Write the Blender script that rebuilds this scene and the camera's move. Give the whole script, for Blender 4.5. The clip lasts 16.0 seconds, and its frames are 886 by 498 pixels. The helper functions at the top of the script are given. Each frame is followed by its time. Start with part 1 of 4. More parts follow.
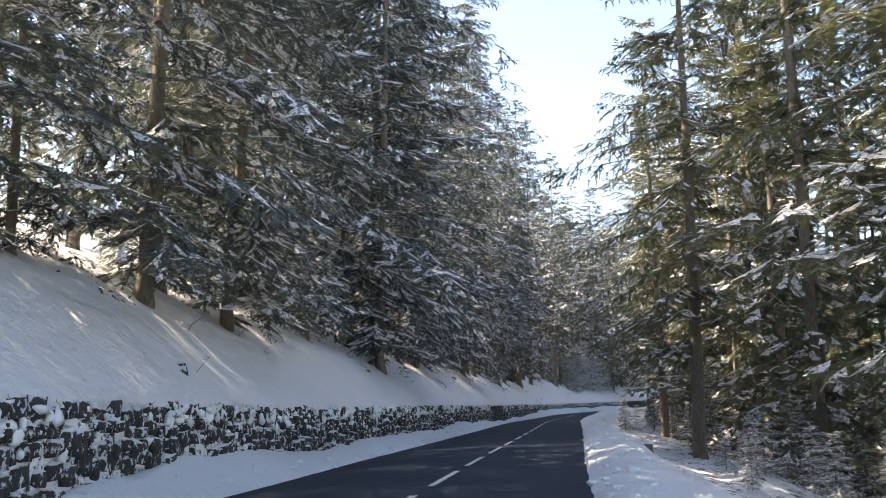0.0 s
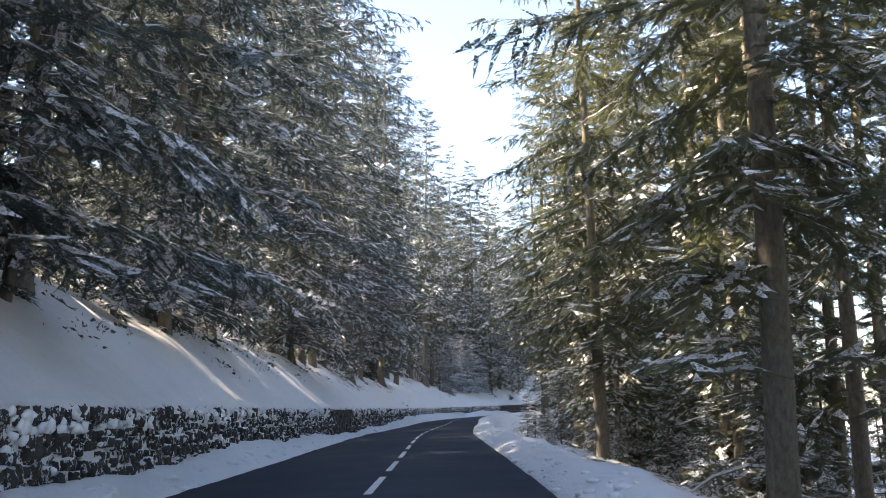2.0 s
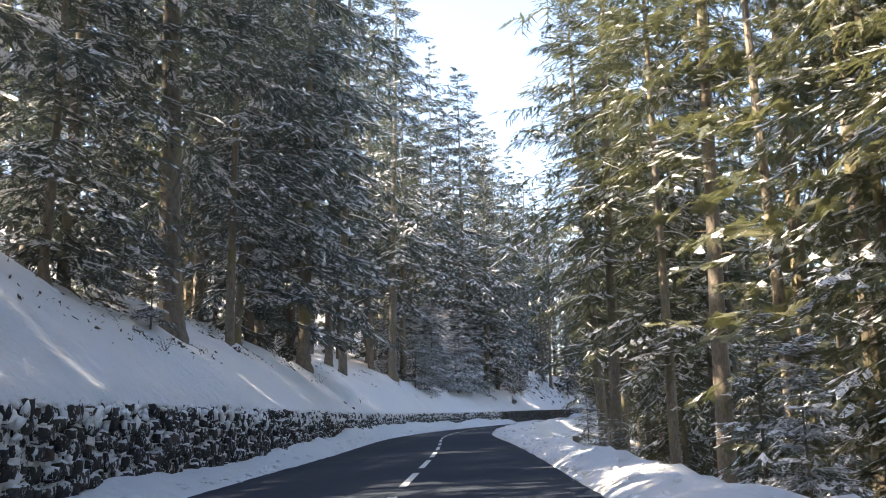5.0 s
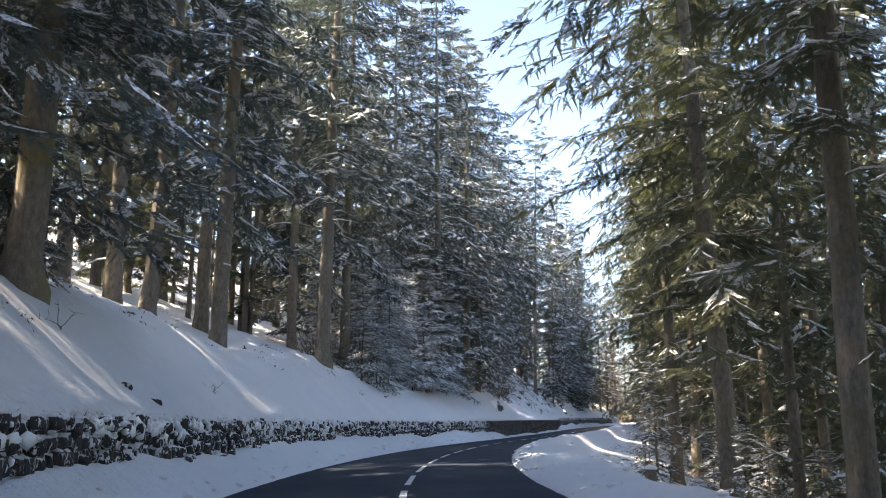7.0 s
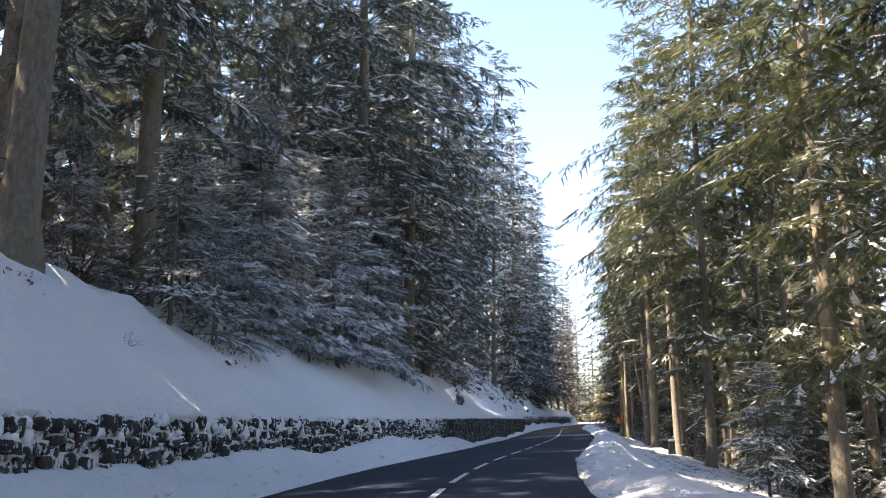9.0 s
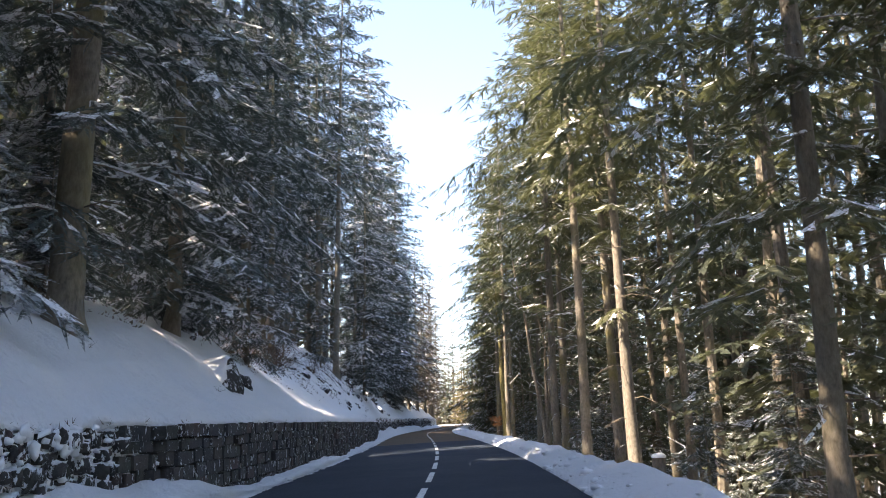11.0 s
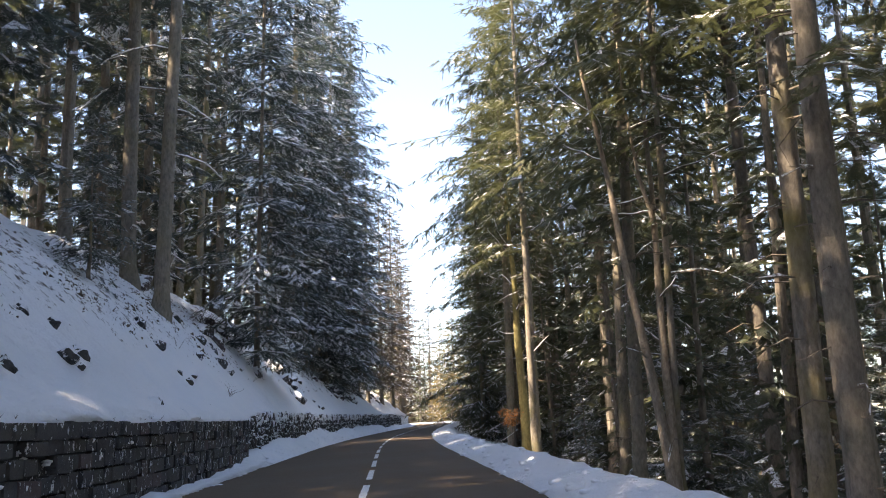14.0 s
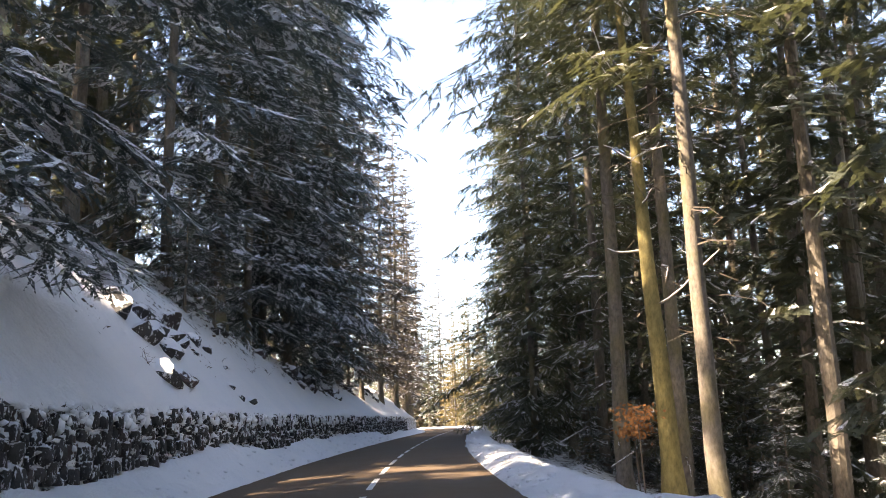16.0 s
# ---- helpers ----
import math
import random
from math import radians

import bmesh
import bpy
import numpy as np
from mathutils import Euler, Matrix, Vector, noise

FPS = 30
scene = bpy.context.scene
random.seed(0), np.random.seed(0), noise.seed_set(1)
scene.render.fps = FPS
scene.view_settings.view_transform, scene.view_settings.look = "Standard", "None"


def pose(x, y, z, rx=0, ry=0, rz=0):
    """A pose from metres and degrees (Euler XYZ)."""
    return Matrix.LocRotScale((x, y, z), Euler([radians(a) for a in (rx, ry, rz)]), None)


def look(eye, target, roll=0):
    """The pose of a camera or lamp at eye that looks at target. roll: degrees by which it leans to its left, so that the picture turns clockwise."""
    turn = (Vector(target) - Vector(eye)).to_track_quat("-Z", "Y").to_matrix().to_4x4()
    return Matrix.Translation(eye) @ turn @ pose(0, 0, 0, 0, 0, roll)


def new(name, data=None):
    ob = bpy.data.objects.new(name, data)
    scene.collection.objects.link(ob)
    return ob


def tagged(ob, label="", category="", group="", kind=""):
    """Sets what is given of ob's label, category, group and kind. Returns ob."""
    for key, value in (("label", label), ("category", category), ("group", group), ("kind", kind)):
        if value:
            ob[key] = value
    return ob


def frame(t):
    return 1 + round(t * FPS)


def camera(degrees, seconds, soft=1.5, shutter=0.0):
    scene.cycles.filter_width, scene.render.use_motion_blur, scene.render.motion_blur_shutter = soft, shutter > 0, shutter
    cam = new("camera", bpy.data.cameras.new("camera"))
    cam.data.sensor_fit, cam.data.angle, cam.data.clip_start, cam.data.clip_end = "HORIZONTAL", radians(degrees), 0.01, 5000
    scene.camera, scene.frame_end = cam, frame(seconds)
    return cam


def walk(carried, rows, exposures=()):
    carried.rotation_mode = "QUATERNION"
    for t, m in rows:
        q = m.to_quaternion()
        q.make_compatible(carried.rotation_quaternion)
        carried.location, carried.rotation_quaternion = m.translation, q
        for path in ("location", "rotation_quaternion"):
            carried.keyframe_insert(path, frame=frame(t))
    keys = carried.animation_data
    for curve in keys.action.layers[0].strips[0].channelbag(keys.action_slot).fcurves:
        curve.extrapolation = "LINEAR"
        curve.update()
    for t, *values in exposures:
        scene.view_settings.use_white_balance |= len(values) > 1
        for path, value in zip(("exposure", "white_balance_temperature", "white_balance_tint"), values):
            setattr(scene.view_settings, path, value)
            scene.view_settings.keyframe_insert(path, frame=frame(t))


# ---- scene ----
cam = camera(54.5, 16.0, 0.95)
METRES, EYE, TILT, LEAN, TURN = 208.0, 1.121, 4.5, -2.2, 0.0
ROWS = [
    (0.0, 0.0, 0.0, 0.0, 0.28, 6.15, 2.61),
    (0.5, 0.0012, 0.0264, -0.0021, -3.08, 6.02, 2.43),
    (1.0, 0.0035, 0.0535, -0.0044, -5.47, 5.99, 2.12),
    (1.5, 0.0067, 0.0815, -0.0067, -7.11, 5.96, 2.19),
    (2.0, 0.0106, 0.1113, -0.009, -8.51, 6.14, 2.06),
    (2.5, 0.0148, 0.1418, -0.0113, -9.14, 6.28, 1.91),
    (3.0, 0.0191, 0.1727, -0.0139, -9.05, 6.43, 2.02),
    (3.5, 0.0232, 0.2029, -0.0165, -9.13, 6.48, 2.24),
    (4.0, 0.0275, 0.2334, -0.0191, -9.32, 6.51, 2.56),
    (6.5, 0.0525, 0.3926, -0.0316, -12.1, 7.15, 0.71),
    (7.0, 0.0586, 0.4228, -0.0336, -12.73, 7.23, 0.81),
    (7.5, 0.0651, 0.4536, -0.0361, -13.59, 7.28, 0.7),
    (8.0, 0.0722, 0.4844, -0.0385, -14.49, 7.22, 0.74),
    (8.5, 0.0797, 0.5144, -0.0408, -15.6, 7.3, 0.81),
    (9.0, 0.0882, 0.5443, -0.0431, -16.83, 7.24, 0.93),
    (9.5, 0.0978, 0.574, -0.0453, -19.05, 7.22, 1.2),
    (10.0, 0.1091, 0.6034, -0.0476, -22.1, 7.26, 1.62),
    (12.5, 0.1777, 0.7434, -0.0585, -28.52, 7.27, 0.73),
    (13.0, 0.1918, 0.7716, -0.0608, -28.41, 7.28, 0.89),
    (13.5, 0.206, 0.8009, -0.0632, -28.32, 7.14, 1.08),
    (14.0, 0.2199, 0.8299, -0.0656, -28.13, 7.04, 1.75),
    (14.5, 0.2337, 0.859, -0.0678, -28.02, 7.12, 1.75),
    (15.0, 0.2474, 0.8882, -0.07, -27.91, 7.16, 1.76),
    (15.5, 0.2612, 0.9177, -0.0722, -27.87, 7.25, 1.42),
    (16.0, 0.275, 0.9478, -0.0746, -27.79, 7.28, 1.55),
]
walk(cam, [(t, pose(0, 0, EYE, TILT, LEAN, TURN) @ pose(METRES * x, METRES * y, METRES * z, 90 + pitch, roll, yaw)) for t, x, y, z, yaw, pitch, roll in ROWS],
     [(0.0, 2.13, 7300, 15), (1.5, 2.3, 7200, 15), (2.5, 2.2, 6850, 15), (3.2, 2.12, 6850, 15), (4.0, 2.42, 7100, 15), (6.5, 2.3, 6900, 15), (7.5, 2.15, 6800, 15), (9.0, 2.15, 6750, 15), (10.0, 2.35, 6950, 16), (12.5, 2.28, 6650, 16), (14.5, 2.35, 7250, 18), (16.0, 2.55, 7450, 19)])

# ---- world, sun ----
SUN_AZIMUTH, SUN_HEIGHT = -80.0, 45.0
world = bpy.data.worlds.new("sky")
scene.world = world
world.use_nodes = True
wn = world.node_tree
sky = wn.nodes.new("ShaderNodeTexSky")
sky.sky_type, sky.sun_disc = "NISHITA", False
sky.sun_elevation, sky.sun_rotation = radians(SUN_HEIGHT), radians(SUN_AZIMUTH)
sky.air_density, sky.dust_density, sky.ozone_density = 1.0, 0.8, 1.0
wn.links.new(sky.outputs[0], wn.nodes["Background"].inputs[0])
wn.nodes["Background"].inputs[1].default_value = 0.125
sun_data = bpy.data.lights.new("sun", "SUN")
sun_data.energy, sun_data.angle, sun_data.color = 5.0, radians(0.5), (1.0, 0.87, 0.68)
sun = new("sun", sun_data)
sun_way = Vector((math.sin(radians(SUN_AZIMUTH)) * math.cos(radians(SUN_HEIGHT)), math.cos(radians(SUN_AZIMUTH)) * math.cos(radians(SUN_HEIGHT)), math.sin(radians(SUN_HEIGHT))))
sun.matrix_world = look(sun_way * 200, (0, 0, 0))


# ---- materials ----
def material(name, rough=0.8):
    m = bpy.data.materials.new(name)
    m.use_nodes = True
    b = m.node_tree.nodes["Principled BSDF"]
    b.inputs["Roughness"].default_value = rough
    return m, m.node_tree, b


def node(tree, kind, **inputs):
    n = tree.nodes.new("ShaderNode" + kind)
    for key, value in inputs.items():
        n.inputs[key].default_value = value
    return n


def place_of(tree, scale=(1, 1, 1), world_space=True):
    mp = node(tree, "Mapping", Scale=scale)
    if world_space:
        tree.links.new(tree.nodes.new("ShaderNodeNewGeometry").outputs["Position"], mp.inputs[0])
    else:
        tree.links.new(tree.nodes.new("ShaderNodeTexCoord").outputs["Object"], mp.inputs[0])
    return mp.outputs[0]


def noise_of(tree, at, scale, detail=4.0, rough=0.6):
    n = node(tree, "TexNoise", Scale=scale, Detail=detail, Roughness=rough)
    tree.links.new(at, n.inputs["Vector"])
    return n.outputs["Fac"]


def ramp(tree, fac, stops):
    r = tree.nodes.new("ShaderNodeValToRGB")
    while len(r.color_ramp.elements) < len(stops):
        r.color_ramp.elements.new(0.5)
    for e, (p, c) in zip(r.color_ramp.elements, stops):
        e.position, e.color = p, (*c, 1)
    tree.links.new(fac, r.inputs[0])
    return r.outputs[0]


def mix(tree, fac, a, b):
    m = tree.nodes.new("ShaderNodeMix")
    m.data_type = "RGBA"
    for value, slot in ((fac, 0), (a, 6), (b, 7)):
        if isinstance(value, (int, float)):
            m.inputs[slot].default_value = value
        elif isinstance(value, tuple):
            m.inputs[slot].default_value = (*value, 1)
        else:
            tree.links.new(value, m.inputs[slot])
    return m.outputs[2]


def calc(tree, op, a, b):
    m = tree.nodes.new("ShaderNodeMath")
    m.operation = op
    for i, value in enumerate((a, b)):
        if isinstance(value, (int, float)):
            m.inputs[i].default_value = value
        else:
            tree.links.new(value, m.inputs[i])
    return m.outputs[0]


def bump(tree, b, height, strength=0.4, distance=0.02):
    n = node(tree, "Bump", Strength=strength, Distance=distance)
    tree.links.new(height, n.inputs["Height"])
    tree.links.new(n.outputs[0], b.inputs["Normal"])


def snow_material():
    m, t, b = material("snow", 0.55)
    at = place_of(t)
    soft, grain = noise_of(t, at, 0.6, 6), noise_of(t, at, 9, 5, 0.7)
    t.links.new(ramp(t, soft, [(0.3, (0.83, 0.85, 0.88)), (0.7, (0.9, 0.9, 0.91))]), b.inputs["Base Color"])
    bump(t, b, calc(t, "ADD", calc(t, "MULTIPLY", soft, 3.0), grain), 0.5, 0.05)
    return m


def ground_material():
    """Snow with litter, needles and bare earth showing where the attribute litter says so."""
    m, t, b = material("snowy_ground", 0.6)
    at = place_of(t)
    att = t.nodes.new("ShaderNodeAttribute")
    att.attribute_name = "litter"
    soft, grain, patch = noise_of(t, at, 0.6, 6), noise_of(t, at, 9, 5, 0.7), noise_of(t, at, 2.3, 8, 0.72)
    white = ramp(t, soft, [(0.3, (0.83, 0.85, 0.88)), (0.7, (0.9, 0.9, 0.91))])
    earth = ramp(t, grain, [(0.3, (0.025, 0.02, 0.015)), (0.7, (0.12, 0.085, 0.055))])
    patch = calc(t, "ADD", calc(t, "MULTIPLY", patch, 0.6), calc(t, "MULTIPLY", noise_of(t, at, 6.5, 5, 0.7), 0.4))
    fac = ramp(t, calc(t, "ADD", patch, calc(t, "MULTIPLY", att.outputs["Fac"], 0.5)), [(0.69, (0, 0, 0)), (0.73, (1, 1, 1))])
    t.links.new(mix(t, fac, white, earth), b.inputs["Base Color"])
    lumps = noise_of(t, at, 2.2, 4, 0.55)
    bump(t, b, calc(t, "ADD", calc(t, "ADD", calc(t, "MULTIPLY", soft, 3.0), calc(t, "MULTIPLY", lumps, 1.8)), calc(t, "MULTIPLY", grain, 1.3)), 0.9, 0.1)
    return m


def asphalt_material(name, dark, light):
    m, t, b = material(name, 0.85)
    b.inputs["Specular IOR Level"].default_value = 0.25
    at = place_of(t)
    wear, grit, tracks = noise_of(t, at, 0.35, 5), noise_of(t, at, 60, 3, 0.8), noise_of(t, at, 3.0, 6)
    base = ramp(t, calc(t, "ADD", calc(t, "MULTIPLY", wear, 0.6), calc(t, "MULTIPLY", tracks, 0.4)), [(0.35, dark), (0.65, light)])
    t.links.new(mix(t, calc(t, "MULTIPLY", grit, 0.25), base, (light[0] * 1.6, light[1] * 1.6, light[2] * 1.6)), b.inputs["Base Color"])
    t.links.new(ramp(t, wear, [(0.35, (0.75, 0.75, 0.75)), (0.7, (0.95, 0.95, 0.95))]), b.inputs["Roughness"])
    bump(t, b, grit, 0.3, 0.01)
    return m


def paint_material():
    m, t, b = material("road_paint", 0.7)
    at = place_of(t)
    t.links.new(ramp(t, noise_of(t, at, 14, 6, 0.8), [(0.34, (0.25, 0.25, 0.24)), (0.5, (0.75, 0.75, 0.72))]), b.inputs["Base Color"])
    return m


def stone_material(name, snow_from, snow_to, capped=False, pale=1.0):
    m, t, b = material(name, 0.85)
    at = place_of(t)
    geo, info = t.nodes.new("ShaderNodeNewGeometry"), t.nodes.new("ShaderNodeObjectInfo")
    rnd = calc(t, "FRACT", calc(t, "ADD", geo.outputs["Random Per Island"], info.outputs["Random"]), 0)
    tones = [(0.0, (0.03, 0.033, 0.038)), (0.45, (0.065, 0.065, 0.07)), (0.75, (0.05, 0.055, 0.045)), (1.0, (0.115, 0.075, 0.075))]
    tone = ramp(t, rnd, [(p, (c[0] * pale, c[1] * pale, c[2] * pale)) for p, c in tones])
    stain = ramp(t, noise_of(t, place_of(t), 1.6, 5, 0.7), [(0.42, (0, 0, 0)), (0.62, (1, 1, 1))])
    tone = mix(t, calc(t, "MULTIPLY", stain, 0.45), tone, (0.12 * pale, 0.105 * pale, 0.095 * pale))
    grain = noise_of(t, at, 22, 6, 0.7)
    rock = mix(t, calc(t, "MULTIPLY", grain, 0.6), tone, (0.02, 0.02, 0.02))
    cling = noise_of(t, place_of(t, (1.3, 1.3, 0.9)), 7.0, 6, 0.7)
    fac = ramp(t, cling, [(snow_from, (0, 0, 0)), (snow_to, (1, 1, 1))])
    if capped:
        sep = t.nodes.new("ShaderNodeSeparateXYZ")
        t.links.new(geo.outputs["Normal"], sep.inputs[0])
        top = ramp(t, calc(t, "ADD", sep.outputs["Z"], calc(t, "MULTIPLY", cling, 0.7)), [(0.9, (0, 0, 0)), (0.95, (1, 1, 1))])
        fac = calc(t, "MAXIMUM", fac, top)
    t.links.new(mix(t, fac, rock, (0.84, 0.86, 0.89)), b.inputs["Base Color"])
    bump(t, b, calc(t, "ADD", calc(t, "ADD", grain, fac), noise_of(t, at, 7, 3)), 0.9, 0.05)
    return m


def bark_material(name, dark, light, moss):
    m, t, b = material(name, 0.9)
    at = place_of(t, (1, 1, 0.45))
    plates, fine, large = noise_of(t, at, 11, 6, 0.7), noise_of(t, at, 40, 4), noise_of(t, place_of(t), 0.7, 4)
    info = t.nodes.new("ShaderNodeObjectInfo")
    base = mix(t, calc(t, "MULTIPLY", fine, 0.5), ramp(t, plates, [(0.32, dark), (0.66, light)]), dark)
    green = calc(t, "MULTIPLY", ramp(t, large, [(0.45, (0, 0, 0)), (0.7, (1, 1, 1))]), calc(t, "MULTIPLY", info.outputs["Random"], moss))
    t.links.new(mix(t, green, base, (0.16, 0.14, 0.035)), b.inputs["Base Color"])
    bump(t, b, plates, 0.8, 0.03)
    return m


def ragged(t, shader, scale, cut):
    """Eats small gaps into a twig or a lump of snow, so that its edge is feathered."""
    fac = ramp(t, noise_of(t, place_of(t), scale, 4, 0.72), [(cut, (0, 0, 0)), (cut + 0.01, (1, 1, 1))])
    hole, both = t.nodes.new("ShaderNodeBsdfTransparent"), t.nodes.new("ShaderNodeMixShader")
    t.links.new(fac, both.inputs[0])
    t.links.new(hole.outputs[0], both.inputs[1])
    t.links.new(shader, both.inputs[2])
    t.links.new(both.outputs[0], t.nodes["Material Output"].inputs[0])


def clump_material():
    m, t, b = material("clumped_snow", 0.6)
    n = noise_of(t, place_of(t), 6, 5, 0.7)
    t.links.new(ramp(t, n, [(0.3, (0.78, 0.8, 0.83)), (0.7, (0.9, 0.9, 0.91))]), b.inputs["Base Color"])
    bump(t, b, n, 0.5, 0.05)
    ragged(t, b.outputs[0], 17, 0.47)
    return m


def needle_material(name, dark, light, frost=0.0):
    m, t, b = material(name, 0.55)
    info = t.nodes.new("ShaderNodeObjectInfo")
    blend = calc(t, "ADD", calc(t, "MULTIPLY", info.outputs["Random"], 0.4), calc(t, "MULTIPLY", noise_of(t, place_of(t), 1.3, 4), 0.6))
    green = ramp(t, blend, [(0.2, dark), (0.75, light)])
    if frost:
        rime = ramp(t, noise_of(t, place_of(t), 7, 5, 0.75), [(0.62 - frost, (0, 0, 0)), (0.74 - frost, (1, 1, 1))])
        green = mix(t, rime, green, (0.62, 0.65, 0.68))
    t.links.new(green, b.inputs["Base Color"])
    b.inputs["Specular IOR Level"].default_value = 0.3
    glow = t.nodes.new("ShaderNodeBsdfTranslucent")
    glow.inputs[0].default_value = (light[0], light[1] * 1.1, light[2] * 0.8, 1)
    add = node(t, "MixShader", Fac=0.25)
    t.links.new(b.outputs[0], add.inputs[1])
    t.links.new(glow.outputs[0], add.inputs[2])
    ragged(t, add.outputs[0], 22, 0.455)
    return m


def plain_material(name, a, c, scale=8, rough=0.85, low=0.3, high=0.7):
    m, t, b = material(name, rough)
    n = noise_of(t, place_of(t), scale, 6, 0.7)
    t.links.new(ramp(t, n, [(low, a), (high, c)]), b.inputs["Base Color"])
    bump(t, b, n, 0.5, 0.03)
    return m


SNOW = snow_material()
GROUND = ground_material()
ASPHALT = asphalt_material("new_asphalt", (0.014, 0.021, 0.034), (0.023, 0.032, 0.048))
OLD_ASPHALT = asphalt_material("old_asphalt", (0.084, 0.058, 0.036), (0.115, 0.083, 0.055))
PAINT = paint_material()
RUBBLE = stone_material("snowed_basalt", 0.555, 0.575, True)
COURSED = stone_material("bare_basalt", 0.59, 0.61, pale=1.35)
MORTAR = plain_material("snow_filled_joint", (0.05, 0.05, 0.05), (0.85, 0.86, 0.89), 7, 0.85, 0.42, 0.48)
DARK_JOINT = plain_material("half_filled_joint", (0.03, 0.03, 0.03), (0.8, 0.81, 0.84), 5.0, 0.85, 0.58, 0.62)
BARK = bark_material("fir_bark", (0.1, 0.086, 0.07), (0.29, 0.25, 0.2), 0.8)
# NEEDLES carries the valley firs' sunlit yellow in its colour; FROSTED stays bluer
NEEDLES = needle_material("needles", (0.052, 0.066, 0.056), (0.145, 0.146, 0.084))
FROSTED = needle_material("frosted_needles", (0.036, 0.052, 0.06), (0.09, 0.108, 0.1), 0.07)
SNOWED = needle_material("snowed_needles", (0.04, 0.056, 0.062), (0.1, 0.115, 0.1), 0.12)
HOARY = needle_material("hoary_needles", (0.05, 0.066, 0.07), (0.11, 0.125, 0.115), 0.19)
# Sunlight on the far-bend trees, put into the needle colour as gold
SUN_GOLD = needle_material("sun_gold_needles", (0.09, 0.072, 0.03), (0.22, 0.165, 0.065))
RUSSET = needle_material("russet_twigs", (0.06, 0.05, 0.042), (0.14, 0.112, 0.09))
CLUMPS = clump_material()
DEADWOOD = plain_material("dead_wood", (0.07, 0.055, 0.045), (0.2, 0.16, 0.12), 6)
ROCK = stone_material("bank_rock", 0.56, 0.6, True)
BEECH = plain_material("withered_leaf", (0.24, 0.1, 0.03), (0.42, 0.2, 0.075), 20)


# ---- helpers for meshes ----
def mesh_of(name, verts, faces, mats, slots=None, smooth=False):
    me = bpy.data.meshes.new(name)
    me.from_pydata([tuple(v) for v in np.asarray(verts, float).tolist()], [], [tuple(f) for f in faces] if not isinstance(faces, np.ndarray) else faces.tolist())
    for m in mats:
        me.materials.append(m)
    if slots is not None:
        me.polygons.foreach_set("material_index", np.asarray(slots, dtype=np.int32))
    if smooth:
        me.polygons.foreach_set("use_smooth", np.ones(len(me.polygons), dtype=bool))
    me.update()
    return me


def part(name, me, parent, label=""):
    ob = new(name, me)
    ob.parent = parent
    if label:
        tagged(ob, label)
    return ob


# ---- the line of the road ----
TURNS = [(0.0, 2.66), (27.1, 7.16), (54.3, 8.68), (81.4, 7.88), (104.0, 12.31), (126.6, 9.68), (142.9, 16.62), (158.3, 22.88), (171.8, 28.44),
         (185.4, 27.43), (203.5, 25.32), (235.1, 24.11), (271.3, 28.57), (316.5, 31.15), (332, 29.0), (400, -8.0), (450, -25.0), (540, -38.0)]
STEP = 0.5
RISE = math.tan(radians(2.2))  # the whole slope climbs towards +x
STATION = np.arange(-70, 560, STEP)
heading = np.radians(np.interp(STATION, [a for a, _ in TURNS], [b for _, b in TURNS]))
heading = np.convolve(np.pad(heading, 10, mode="edge"), np.ones(21) / 21, "valid")
LINE = np.stack([np.cumsum(np.sin(heading)), np.cumsum(np.cos(heading))], 1) * STEP
start = int(round(70 / STEP))
LINE += np.array([-4.4, -27.14]) - LINE[start]
ALONG = np.stack([np.sin(heading), np.cos(heading)], 1)
ACROSS = np.stack([np.cos(heading), -np.sin(heading)], 1)


def on_line(s, lat):
    """The plan place at station s, lat metres to the valley side of the centre line."""
    i = (s - STATION[0]) / STEP
    x = np.interp(i, np.arange(len(STATION)), LINE[:, 0]) + lat * np.interp(i, np.arange(len(STATION)), ACROSS[:, 0])
    y = np.interp(i, np.arange(len(STATION)), LINE[:, 1]) + lat * np.interp(i, np.arange(len(STATION)), ACROSS[:, 1])
    return np.stack([x, y], -1)


def turn_at(s):
    return -float(np.interp(s, STATION, heading))


def station_of(x, y):
    d = (LINE[:, 0] - x) ** 2 + (LINE[:, 1] - y) ** 2
    i = int(d.argmin())
    return float(STATION[i]), float((np.array([x, y]) - LINE[i]) @ ACROSS[i])


def wobble(x, y, scale, seed=0.0):
    return noise.noise(Vector((x * scale, y * scale, seed)))


def step_at(s, a, b, w):
    return min(max((s - a) / w, 0), 1) * min(max((b - s) / w, 0), 1)


def wall_out(s):
    """How far the squared part of the wall stands out before the rest."""
    return 0.28 * step_at(s, 182, 235.5, 0.6)


def wall_up(s):
    """How much higher than usual the wall and the foot of the bank are."""
    return 0.3 * step_at(s, 235.5, 330, 5) + 0.12 * step_at(s, -60, 48, 14)


